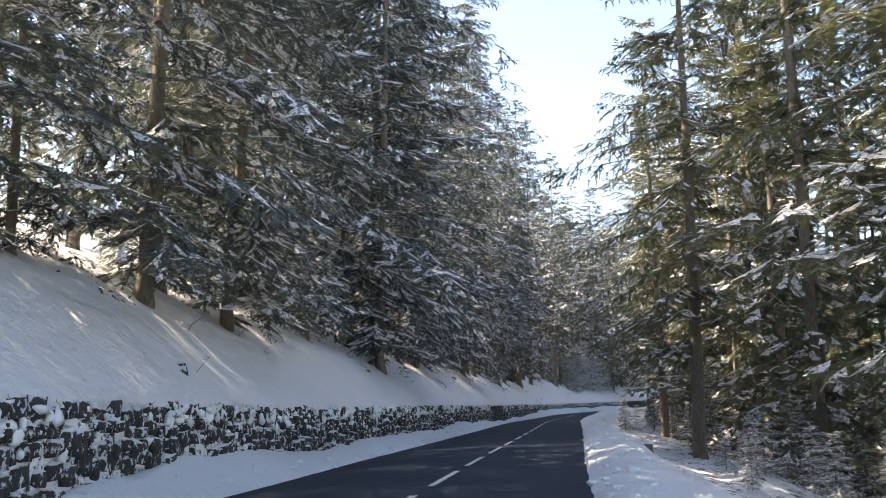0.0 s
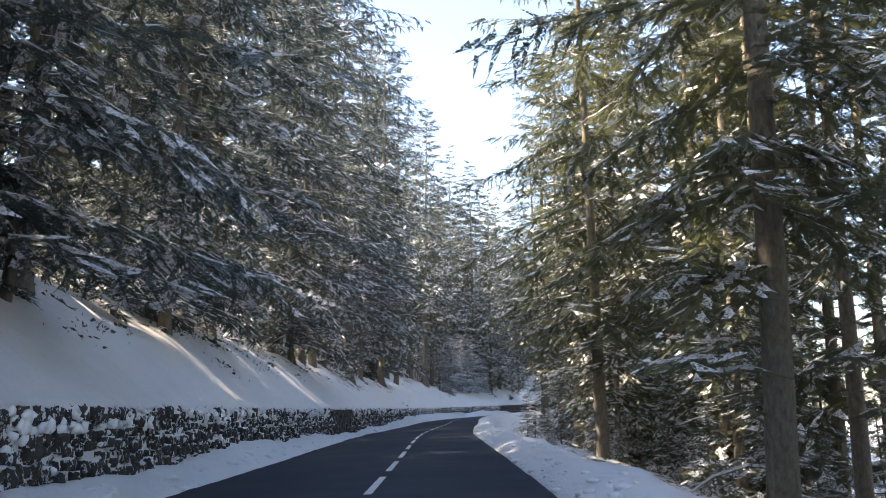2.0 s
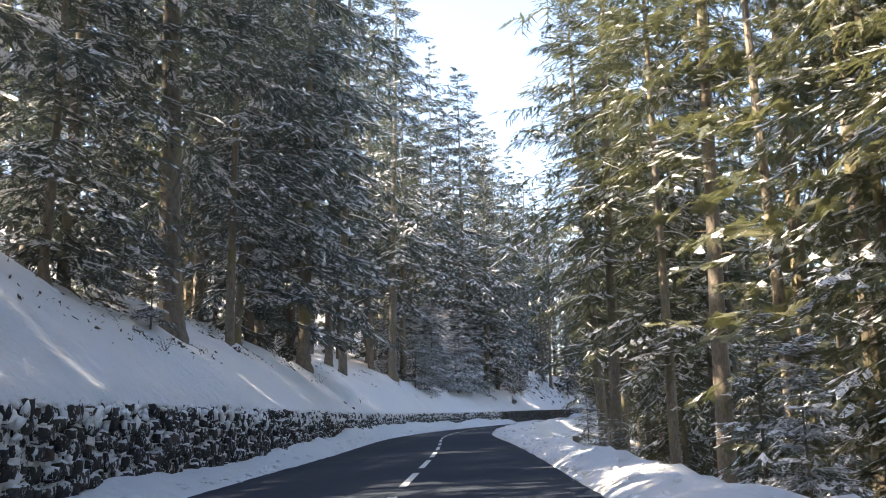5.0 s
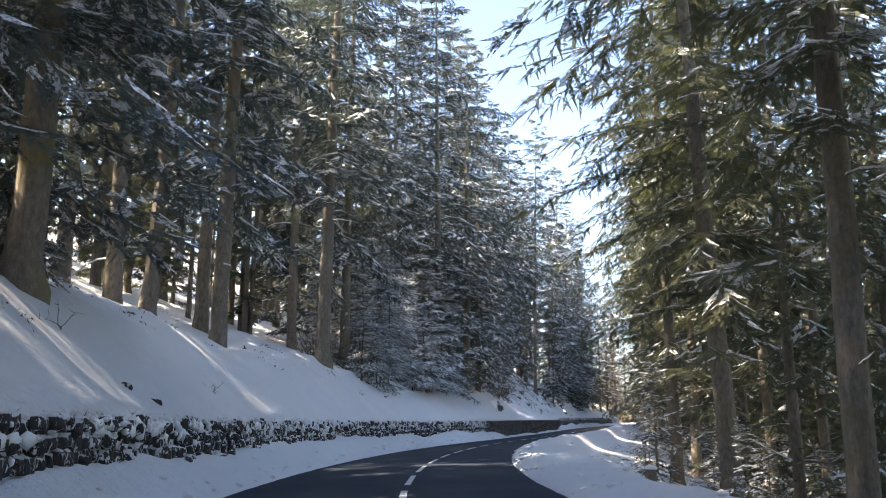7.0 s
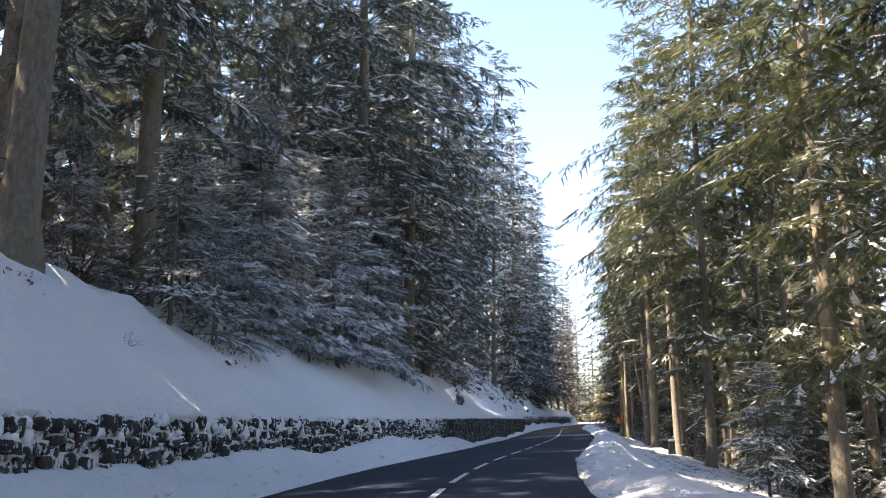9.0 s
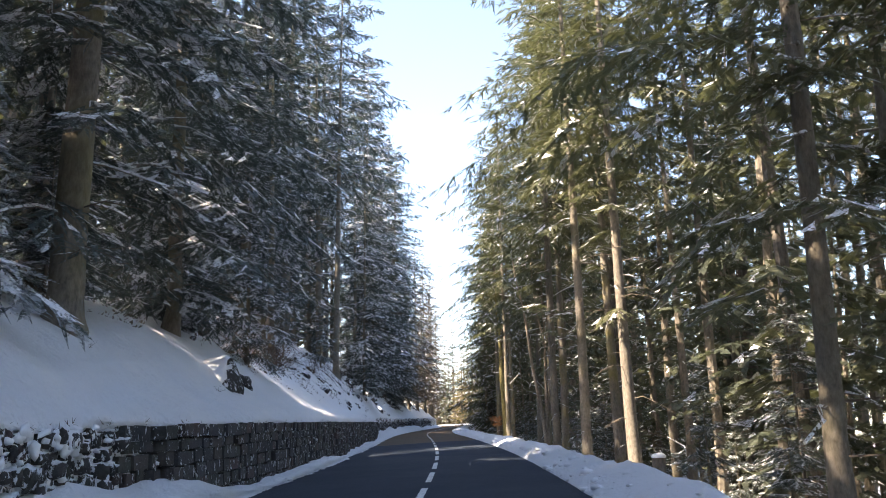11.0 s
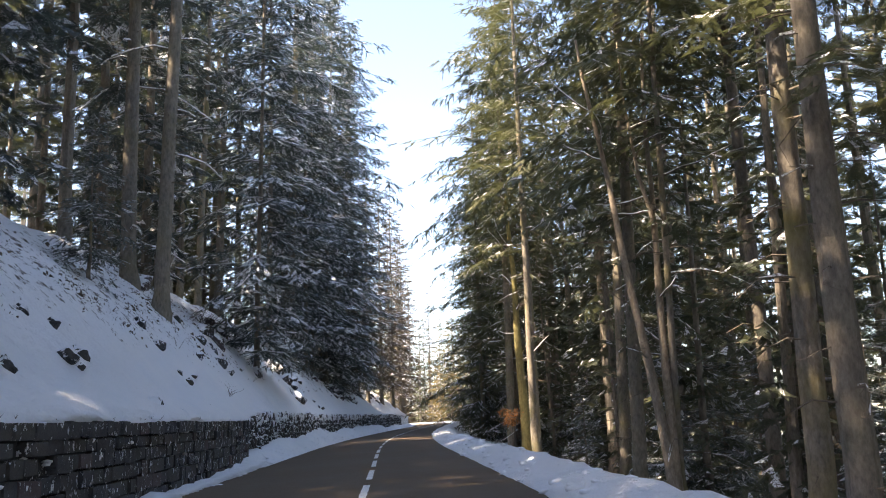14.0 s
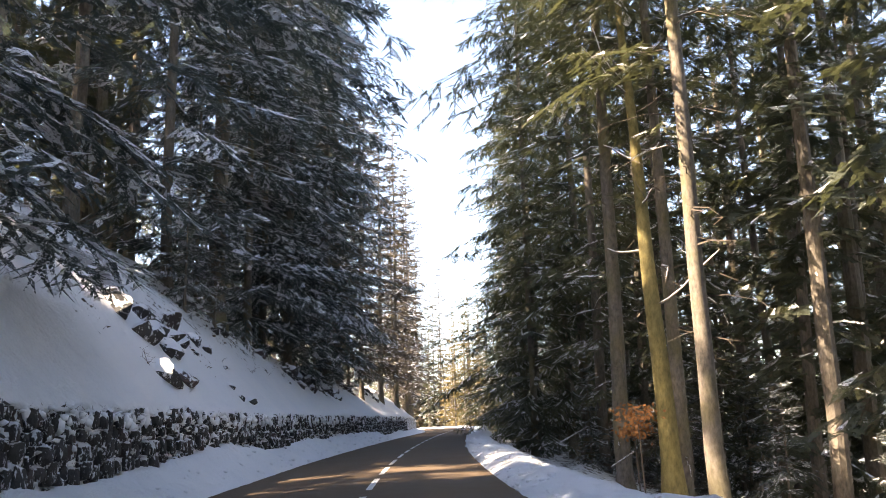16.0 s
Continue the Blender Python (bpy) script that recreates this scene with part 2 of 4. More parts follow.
# ---- ground ----
LEFT = [(-110, 45), (-75, 32), (-54, 23.5), (-40, 17.5), (-30, 13.3), (-22.6, 10.2), (-17, 7.9), (-14.5, 6.95), (-12.6, 6.2), (-10.5, 5.4), (-9.2, 4.85), (-8.2, 4.4), (-7.5, 4.05), (-6.8, 3.65),
        (-6.3, 3.3), (-5.9, 2.97), (-5.5, 2.62), (-5.1, 2.25), (-4.7, 1.9), (-4.4, 1.65), (-4.2, 1.5), (-4.11, 1.37), (-4.08, 1.31), (-4.14, 1.26), (-4.35, 1.22), (-4.4, 0.4), (-4.12, 0.4),
        (-4.0, 0.4), (-3.8, 0.32), (-3.5, 0.2), (-3.25, 0.1), (-3.12, 0.035), (-3.0, -0.04), (-2.8, -0.1)]
RIGHT = [(2.15, -0.1), (2.28, -0.04), (2.36, 0.035), (2.45, 0.09), (2.6, 0.15), (2.85, 0.21), (3.1, 0.24), (3.35, 0.2), (3.6, 0.02), (3.9, -0.3), (4.3, -0.62), (5.0, -0.9), (6, -1.12), (7, -1.35),
         (8, -1.6), (9.5, -2.1), (11, -2.6), (14, -3.4), (18, -4.4), (25, -5.9), (35, -8), (50, -11), (75, -15), (110, -20)]


def shoulder(s):
    """How much wider than usual the snowy shoulder is."""
    return 0.25 * step_at(s, -60, 66, 25) + 1.1 * step_at(s, 122, 162, 14)


def ground_shift(s, lat, x, y, z=9.0):
    """Height and side shift of the ground at a profile point."""
    dz = dl = 0.0
    if lat < -3.9 and z > 1:
        up = min(max(-lat - 4.0, 0) / 3.0, 1.0)
        dz = up * (0.45 * wobble(x, y, 0.16, 3) + 0.16 * wobble(x, y, 0.6, 5)) + (0.07 * wobble(x, y, 1.3, 7) + 0.035 * wobble(x, y, 3.1, 8)) * (lat < -4.3)
        dz += wall_up(s) + 0.36 * min(max(-lat - 4.4, 0), 6) * step_at(s, 212, 285, 14) + up * 0.3 * wobble(x, y, 0.45, 33) * step_at(s, 236, 330, 10)
        if lat < -6.5:
            dz += 0.25 * wobble(x, y, 0.9, 9)
    elif lat < -2.9:
        k = (-lat - 2.9) / 1.1
        dz = k * (0.3 * wobble(s, 0, 0.13, 11) + 0.12 * wobble(x, y, 0.9, 13)) + 0.035 * wobble(x, y, 2.5, 2)
        dz += 0.3 * k * (step_at(s, 122, 181, 8) + step_at(s, 240, 300, 8)) - 0.28 * k * step_at(s, 183, 236.5, 3) - 0.2 * k * step_at(s, 86, 112, 4)
    elif lat > 6.2:
        dz = 0.35 * wobble(x, y, 0.3, 15) + 0.2 * wobble(x, y, 0.9, 17)
    elif lat > 2.2:
        k = min((lat - 2.2) / 1.0, 1)
        dz = k * (0.13 * wobble(x, y, 0.5, 19) + 0.09 * wobble(x, y, 1.6, 21)) + 0.035 * wobble(x, y, 3.5, 23)
    if -4.6 < lat < -3.4:
        dl = wall_out(s)
    if -4.12 < lat < -4.06 and z > 1:
        dl += 0.06 * wobble(s, 0, 0.7, 25)
        dz += 0.16 * wobble(s, 0, 0.45, 27) + 0.13 * wobble(s, 0, 1.3, 28)
    if lat > 3.0:
        dl += (shoulder(s) + 0.4 * wobble(s, 0, 0.2, 29)) * min((lat - 3.0) / 0.7, 1) * min(max((11 - lat) / 5, 0), 1)
    return dz, dl


def ground_height(x, y):
    s, lat = station_of(x, y)
    prof = LEFT[:23] if lat < 0 else RIGHT
    lats, zs = [p[0] for p in prof], [p[1] for p in prof]
    if lat > 3.0:
        lat -= shoulder(s) * min((lat - 3.0) / 0.7, 1) * min(max((11 - lat) / 5, 0), 1)
    dz, _ = ground_shift(s, lat, x, y)
    return float(np.interp(lat, lats, zs)) + dz + RISE * x


def build_ground():
    rows = [-70.0] + list(np.arange(-60, 5, 2.5)) + list(np.arange(5, 330, 0.45)) + list(np.arange(330, 560, 2.5))
    prof = LEFT + RIGHT
    verts, litter = [], []
    far_l, far_r = np.array([350.0, 120.0]), np.array([-150.0, 150.0])
    for s in rows:
        edge = on_line(s, -110)
        out = edge - far_l
        out = edge + out / np.linalg.norm(out) * 2500
        verts.append((*out, 60.0))
        litter.append(0)
        for lat, z in prof:
            x, y = on_line(s, lat)
            dz, dl = ground_shift(s, lat, x, y, z)
            x, y = on_line(s, lat + dl)
            verts.append((x, y, z + dz + RISE * x))
            litter.append(max(0.0 if -6.4 < lat < 6.0 else (0.06 + 0.2 * min((abs(lat) - 6) / 6, 1)) if lat < 0 else 0.12 + 0.34 * min((lat - 6) / 5, 1), 0.34 * (lat > 4.5), 0.3 * min(max(-lat - 4.9, 0) / 1.5, 1) * step_at(s, 208, 330, 8)))
        edge = on_line(s, 110)
        out = edge - far_r
        out = edge + out / np.linalg.norm(out) * 2500
        verts.append((*out, -30.0))
        litter.append(0)
    n, w = len(rows), len(prof) + 2
    for first, sign in ((0, -1), (n - 1, 1)):
        s = rows[first]
        along = ALONG[0] if sign < 0 else ALONG[-1]
        for k in range(w):
            x, y, z = verts[first * w + k]
            verts.append((x + sign * along[0] * 2500, y + sign * along[1] * 2500, z))
            litter.append(0)
    order = [n] + list(range(n)) + [n + 1]
    faces = []
    for a, b in zip(order[:-1], order[1:]):
        for k in range(w - 1):
            faces.append((a * w + k, a * w + k + 1, b * w + k + 1, b * w + k))
    me = mesh_of("ground", verts, faces, [GROUND], smooth=True)
    att = me.attributes.new("litter", "FLOAT", "POINT")
    att.data.foreach_set("value", np.array(litter, dtype=np.float32))
    tagged(new("ground", me), "snow-covered bank, verge and forest floor beside the road", "ground", kind="structure")


build_ground()


# ---- road ----
def strip(name, s0, s1, half_l, half_r, z, mat, step=1.0):
    rows = np.arange(s0, s1 + 1e-6, step)
    verts, faces = [], []
    lats = np.linspace(-half_l, half_r, 9)
    for s in rows:
        for lat in lats:
            x, y = on_line(s, lat)
            verts.append((x, y, z + 0.03 - 0.0096 * abs(lat) + RISE * x))
        for lat in (lats[0], lats[-1]):
            x, y = on_line(s, lat)
            verts.append((x, y, -0.3 + RISE * x))
    for i in range(len(rows) - 1):
        a, b = i * 11, (i + 1) * 11
        for k in range(8):
            faces.append((a + k, a + k + 1, b + k + 1, b + k))
        faces += [(a + 9, a, b, b + 9), (a + 8, a + 10, b + 10, b + 8)]
    return mesh_of(name, verts, faces, [mat])


road = tagged(new("road", strip("road", -70, 216, 3.3, 2.6, 0, ASPHALT)), "dark cleared asphalt road with dashed white centre line", "road", kind="structure")
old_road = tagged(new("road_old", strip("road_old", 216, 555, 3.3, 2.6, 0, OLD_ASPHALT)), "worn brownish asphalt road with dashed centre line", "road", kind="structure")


def dash_mesh():
    n = 8
    verts, faces = [], []
    for i in range(n + 1):
        w = 0.055 + 0.006 * math.sin(i * 2.7)
        for x in (-w, w):
            verts.append((x, i * 3.0 / n, 0.0))
    for i in range(n):
        faces.append((2 * i, 2 * i + 1, 2 * i + 3, 2 * i + 2))
    return mesh_of("dash", verts, faces, [PAINT])


DASH = dash_mesh()
s = -20.85
while s < 330:
    x, y = on_line(s, 0)
    ob = part("dash", DASH, road if s < 216 else old_road)
    ob.matrix_basis = Matrix.Translation((x, y, 0.035 + RISE * x)) @ pose(0, 0, 0, 0, -2.2, 0) @ pose(0, 0, 0, 0, 0, math.degrees(turn_at(s + 1.5)))
    s += 4.385


# ---- the retaining wall ----
def build_wall():
    rows = np.arange(-60, 420, 1.0)
    verts, faces, slots = [], [], []
    for s in rows:
        o, u = wall_out(s), wall_up(s)
        for lat, z in ((-4.13 + o, -0.3), (-4.13 + o, 1.18 + u), (-4.2 + o, 1.26 + u), (-4.75, 1.26 + u), (-4.75, -0.3)):
            x, y = on_line(s, lat)
            verts.append((x, y, z + RISE * x))
    for i in range(len(rows) - 1):
        a, b = i * 5, i * 5 + 5
        for k in range(4):
            faces.append((a + k, b + k, b + k + 1, a + k + 1))
            slots.append(1 if 181 < rows[i] < 235.5 or 90 < rows[i] < 97 else 0)
    return tagged(new("wall_roadside", mesh_of("wall_roadside", verts, faces, [MORTAR, DARK_JOINT], slots)), "low dark basalt retaining wall with snow in its joints", "wall", kind="structure")


wall = build_wall()


def stone_shape(rng, square):
    """A rounded, uneven block, half a metre wide before scaling."""
    bm = bmesh.new()
    bmesh.ops.create_cube(bm, size=1)
    bmesh.ops.subdivide_edges(bm, edges=bm.edges, cuts=1, use_grid_fill=True)
    for v in bm.verts:
        r = v.co.length
        ball = v.co / r * 0.5
        k = 0.08 if square else 0.5
        v.co = v.co * (1 - k) + ball * k * 1.05
        v.co += Vector((rng.uniform(-1, 1), rng.uniform(-1, 1), rng.uniform(-1, 1))) * (0.022 if square else 0.075)
    bmesh.ops.delete(bm, geom=[f for f in bm.faces if f.calc_center_median().y > 0.3], context="FACES")
    bm.normal_update()
    me = bpy.data.meshes.new("stone")
    bm.to_mesh(me)
    bm.free()
    me.polygons.foreach_set("use_smooth", np.full(len(me.polygons), not square))
    return me


def build_stones():
    rng = random.Random(4)
    shapes = {q: [stone_shape(rng, q) for _ in range(6)] for q in (False, True)}
    for q, mat in ((False, RUBBLE), (True, COURSED)):
        for me in shapes[q]:
            me.materials.append(mat)
    raw = {q: [(np.array([v.co[:] for v in me.vertices]), np.array([p.vertices[:] for p in me.polygons])) for me in shapes[q]] for q in shapes}
    rest = {True: ([], [], 0), False: ([], [], 0)}
    made = 0
    z = -0.02
    while z < 1.12:
        tall = rng.uniform(0.18, 0.25)
        s = 16.0 + rng.uniform(0, 0.3)
        while s < 320:
            square = 181 < s < 235.5 or 90.5 < s < 96.5
            wide = rng.uniform(0.28, 0.62) if square else rng.choice((0.13, 0.2, 0.24, 0.3, 0.38)) * rng.uniform(0.9, 1.15)
            h = tall * (rng.uniform(0.84, 1.02) if square else rng.uniform(0.75, 1.35))
            zz = z + tall / 2 + (rng.uniform(-0.012, 0.012) if square else rng.uniform(-0.07, 0.07))
            grow = 1 + wall_up(s) / 1.25
            zz, h = zz * grow, h * grow
            lat = -4.13 + wall_out(s + wide / 2) + (rng.uniform(-0.025, 0.02) if square else rng.uniform(-0.06, 0.05))
            x, y = on_line(s + wide / 2, lat)
            m = pose(x, y, zz + RISE * x, 0 if square else rng.uniform(-8, 8), rng.uniform(-2, 2) if square else rng.uniform(-14, 14), math.degrees(turn_at(s)) + 90 + rng.uniform(-4, 4)) @ Matrix.Diagonal((wide * (0.985 if square else 1.0), rng.uniform(0.18, 0.28), h * 0.98, 1))
            k = rng.randrange(6)
            if 104 < s < 132 and made < 320 and zz < 1.2 and not square or (88 < s < 90.5):
                ob = part("stone", shapes[square][k], wall)
                ob.matrix_basis = m
                made += 1
            elif rng.random() > (0.02 if square else 0.08):
                v, f = raw[square][k]
                vs, fs, n = rest[square]
                a = np.array(m)
                vs.append(v @ a[:3, :3].T + a[:3, 3])
                fs.append(f + n)
                rest[square] = (vs, fs, n + len(v))
            s += wide
        z += tall
    for q, mat, label in ((False, RUBBLE, "rough dark rubble stones half plastered with snow"), (True, COURSED, "squared dark basalt blocks in courses")):
        vs, fs, _ = rest[q]
        ob = part("stones", mesh_of("stones", np.concatenate(vs), np.concatenate(fs), [mat], smooth=not q), wall, label)
        tagged(ob, kind="stuff")


build_stones()


# ---- firs ----
def rotor(v, ang):
    c, s = np.cos(ang), np.sin(ang)
    return np.stack([v[:, 0] * c - v[:, 1] * s, v[:, 0] * s + v[:, 1] * c, v[:, 2]], 1)


def fir_crown(seed, h, base, spread, branches, sprays, teeth, width=0.13, sag=0.35, snow=0.5, bare=0.0, curve=0.55, hang=0.22, low=0.1, down=1.25):
    """Boughs of feathered, pointed twigs in flat sprays, and the pads of snow that lie on them: corners and faces of each."""
    g = np.random.default_rng(seed)
    q = ((np.arange(branches) + g.uniform(0, 1, branches)) / branches) ** down
    z = base + (h - base) * q
    z += 0.3 * np.sin(z * 5.2 + g.uniform(0, 6)) * (1 - q)
    az = np.arange(branches) * 2.39996 + g.uniform(-0.6, 0.6, branches)
    long = spread * np.clip(1 - q, 0.03, 1) ** curve * (0.3 + 0.95 * g.uniform(0, 1, branches) ** 0.8)
    long *= 1 + 0.22 * np.sin(az * 2 + seed) * np.sin(z * 0.7 + seed * 1.7)
    if 0.5 < base < 3:
        long *= np.clip(0.55 + q * 3.6, 0, 1)
    if base > 3:
        long *= np.clip(0.55 + q * 3.0, 0, 1)
        bough = g.uniform(0, 1, branches) < low
        z = np.where(bough, base * g.uniform(0.45, 1.0, branches), z)
        long = np.where(bough, spread * g.uniform(0.3, 0.6, branches), long)
    long = np.clip(long, 0.25, spread * 1.12)
    rise = 0.08 + 0.6 * q ** 2 + g.uniform(-0.16, 0.14, branches)
    droop = (sag * 0.8 + 0.15 * (1 - q)) * g.uniform(0.5, 1.35, branches)
    load = g.uniform(0, 1, branches) ** 1.3
    if base > 3:
        load = np.where(bough, 0.9, load)
    u = (np.arange(sprays) + 0.5) / sprays * (0.9 - bare) + 0.1 + bare
    U = np.clip(np.repeat(u[None], branches, 0) + g.uniform(-0.04, 0.04, (branches, sprays)), 0.05, 1).ravel()
    rep = lambda a: np.repeat(a, sprays)
    n = len(U)
    radial = np.stack([np.cos(rep(az)), np.sin(rep(az)), 0 * U], 1)
    L, R, Dp = rep(long), rep(rise), rep(droop)
    O = radial * (L * U)[:, None]
    O[:, 2] = rep(z) + L * (R * U - Dp * U ** 2 + 0.12 * U ** 4)
    side = np.tile(np.where(np.arange(sprays) % 2, 1.0, -1.0), branches)
    side *= np.where(np.tile(np.arange(sprays) == sprays - 1, branches), 0.1, 1)
    D = rotor(radial, side * g.uniform(0.6, 1.15, n))
    D[:, 2] = (R - 2 * Dp * U + 0.4 * U ** 3) * 0.7 - hang * rep(g.uniform(0.2, 1.8, branches)) + g.uniform(-0.22, 0.16, n)
    D /= np.linalg.norm(D, axis=1)[:, None]
    ls = (0.2 + 0.5 * L * np.clip(1.05 - U, 0, 1) ** 0.7) * g.uniform(0.7, 1.25, n) + 0.12
    ls = np.minimum(ls, 1.2)
    up = np.array([0, 0, 1.0])
    S = np.cross(D, up)
    S /= np.linalg.norm(S, axis=1)[:, None] + 1e-6
    S = S + up * g.uniform(-0.45, 0.45, (n, 1))
    # the twig of the spray itself, then its side twigs, each a slim blade that bends down at its point
    W = width * np.clip(ls / 0.7, 0.55, 1.2)
    verts = [np.stack([O - S * (W * 0.5)[:, None], O + S * (W * 0.5)[:, None] - up * 0.02, O + D * ls[:, None] - up * (0.1 * ls)[:, None]], 1)]
    for k in range(teeth):
        along = (k + g.uniform(0.1, 0.9, n)) / teeth * 0.82
        way = -1.0 if k % 2 else 1.0
        c = O + D * (ls * along)[:, None] - up * (0.06 * ls * along)[:, None]
        l2 = ls * (0.62 - 0.34 * along) * g.uniform(0.7, 1.25, n)
        d2 = D * g.uniform(0.55, 0.95, n)[:, None] + S * (way * g.uniform(0.55, 0.95, n))[:, None]
        d2[:, 2] -= g.uniform(0.0, 0.4, n)
        e = np.cross(d2, up) + up * g.uniform(-0.5, 0.5, (n, 1))
        e /= np.linalg.norm(e, axis=1)[:, None] + 1e-6
        w2 = W * g.uniform(0.4, 0.75, n)
        verts.append(np.stack([c - e * w2[:, None] - D * 0.02, c + e * w2[:, None], c + d2 * l2[:, None]], 1))
    V = np.stack(verts, 1).reshape(-1, 3)
    # the wood of each bough, in two tapering lengths
    out, arm = np.stack([np.cos(az), np.sin(az), 0 * az], 1), 0.012 + 0.011 * long
    knots = []
    for t in (0.0, 0.45, 0.95):
        p = out * (long * t)[:, None]
        p[:, 2] = z + long * (rise * t - droop * t ** 2 + 0.12 * t ** 4)
        knots.append(p)
    wood = [np.stack([knots[i] + up * arm[:, None] * (1 - 0.4 * i), knots[i] - up * arm[:, None] * (1 - 0.4 * i), knots[i + 1]], 1) for i in range(2)]
    V = np.concatenate([V, np.concatenate(wood).reshape(-1, 3)])
    F = np.arange(len(V)).reshape(-1, 3)
    # snow: low lumps along the twigs, larger on the loaded boughs
    heavy = rep(load)
    lumps = []
    for k in range(3):
        take = g.uniform(0, 1, n) < snow * (0.25 + 1.15 * heavy) * (1.0, 0.8, 0.6)[k]
        m = int(take.sum())
        at = g.uniform(0.15, 0.5, m) if k == 0 else g.uniform(0.4, 0.95, m)
        d, s, l = D[take], S[take].copy(), ls[take]
        s[:, 2] *= 0.7
        d = d + s * g.uniform(-0.5, 0.5, (m, 1))
        c = O[take] + D[take] * (l * at)[:, None] - up * (0.06 * l * at)[:, None] + up * 0.025
        if k:
            c = c + s * (l * g.uniform(-0.3, 0.3, m))[:, None]
        a = np.minimum(l * g.uniform(0.2, 0.42, m) * (0.75 if k else 1.0), 0.34 + 0.5 * width)
        w = np.minimum(a * 0.75, W[take] * (0.6 + 0.7 * heavy[take]) * g.uniform(0.55, 1.25, m))
        tip, back = c + d * a[:, None] - up * (a * 0.12)[:, None] + up * (w * 0.3)[:, None], c - d * (a * 0.8)[:, None] + up * (w * 0.35)[:, None]
        for way in (-1, 1):
            lumps.append(np.stack([tip, c + s * (way * w * g.uniform(0.6, 1.3, m))[:, None] - up * (w * 0.25)[:, None] + d * (a * g.uniform(-0.4, 0.4, m))[:, None], back][::way], 1))
    SV = np.concatenate(lumps).reshape(-1, 3)
    SF = np.arange(len(SV)).reshape(-1, 3)
    return (V, F), (SV, SF)


def fir_stem(seed, h, r, limbs, base, sides=9):
    """A tapered, slightly bent trunk with root flare, and thin bare limbs below the crown."""
    g = np.random.default_rng(seed + 50)
    levels = np.array([-0.6, 0.0, 0.25, 0.7, 1.6, 3.5, 6, 9, 13, 18, 24, 30.0])
    levels = np.append(levels[levels < h * 0.95], h)
    bend = np.cumsum(g.uniform(-0.05, 0.05, (len(levels), 2)), 0)
    bend -= bend[1]
    V, F = [], []
    for i, z in enumerate(levels):
        k = max(1 - max(z, 0) / h, 0.02) ** 0.8
        rad = r * k * (0.9 + 0.35 * math.exp(-max(z, 0) / 0.35))
        for j in range(sides):
            a = 2 * math.pi * j / sides
            w = rad * (1 + 0.06 * math.sin(3 * a + i) + (0.12 * math.sin(5 * a) if z < 0.3 else 0))
            V.append((bend[i, 0] + w * math.cos(a), bend[i, 1] + w * math.sin(a), z))
    for i in range(len(levels) - 1):
        for j in range(sides):
            F.append((i * sides + j, i * sides + (j + 1) % sides, (i + 1) * sides + (j + 1) % sides, (i + 1) * sides + j))
    LV, LF, NV = [], [], []
    for _ in range(limbs):
        z = g.uniform(1.2, max(base + 2, 0.4 * h))
        a, l = g.uniform(0, 2 * math.pi), g.uniform(0.5, 2.2) * (1.5 if g.random() < 0.3 else 1)
        c0 = np.array([np.interp(z, levels, bend[:, 0]), np.interp(z, levels, bend[:, 1]), z])
        pts = [c0]
        for k in range(1, 4):
            pts.append(c0 + np.array([math.cos(a + 0.15 * k * g.uniform(-1, 1)), math.sin(a), 0]) * l * k / 3 + np.array([0, 0, (0.12 * k - 0.09 * k * k) * l * 0.6 + g.uniform(-0.05, 0.05)]))
        rr = 0.022
        if g.random() < 0.3:
            across = np.array([-math.sin(a), math.cos(a), 0]) * 0.045
            for k in range(3):
                NV += [pts[k] + across + (0, 0, 0.01), pts[k + 1] + across * 0.7 + (0, 0, 0.01), pts[k + 1] + (0, 0, 0.06), pts[k] + (0, 0, 0.07)]
                NV += [pts[k] - across + (0, 0, 0.01), pts[k] + (0, 0, 0.07), pts[k + 1] + (0, 0, 0.06), pts[k + 1] - across * 0.7 + (0, 0, 0.01)]
        n = len(LV)
        for k, p in enumerate(pts):
            w = rr * (1 - k / 3.6)
            for b in range(3):
                LV.append(p + np.array([-math.sin(a) * math.cos(b * 2.094), math.cos(a) * math.cos(b * 2.094), math.sin(b * 2.094)]) * w)
        for k in range(3):
            for b in range(3):
                LF.append((n + 3 * k + b, n + 3 * k + (b + 1) % 3, n + 3 * k + 3 + (b + 1) % 3, n + 3 * k + 3 + b))
        if g.random() < 0.9:
            for _ in range(3):
                k = g.integers(1, 4)
                p, e = pts[k], g.uniform(-1, 1, 3) * np.array([0.5, 0.5, 0.25])
                n = len(LV)
                LV += [p - np.array([0, 0, 0.009]), p + np.array([0, 0, 0.009]), p + e]
                LF.append((n, n + 1, n + 2))
    return (V, F), (LV, LF), np.array(NV).reshape(-1, 3)


THICKET = []


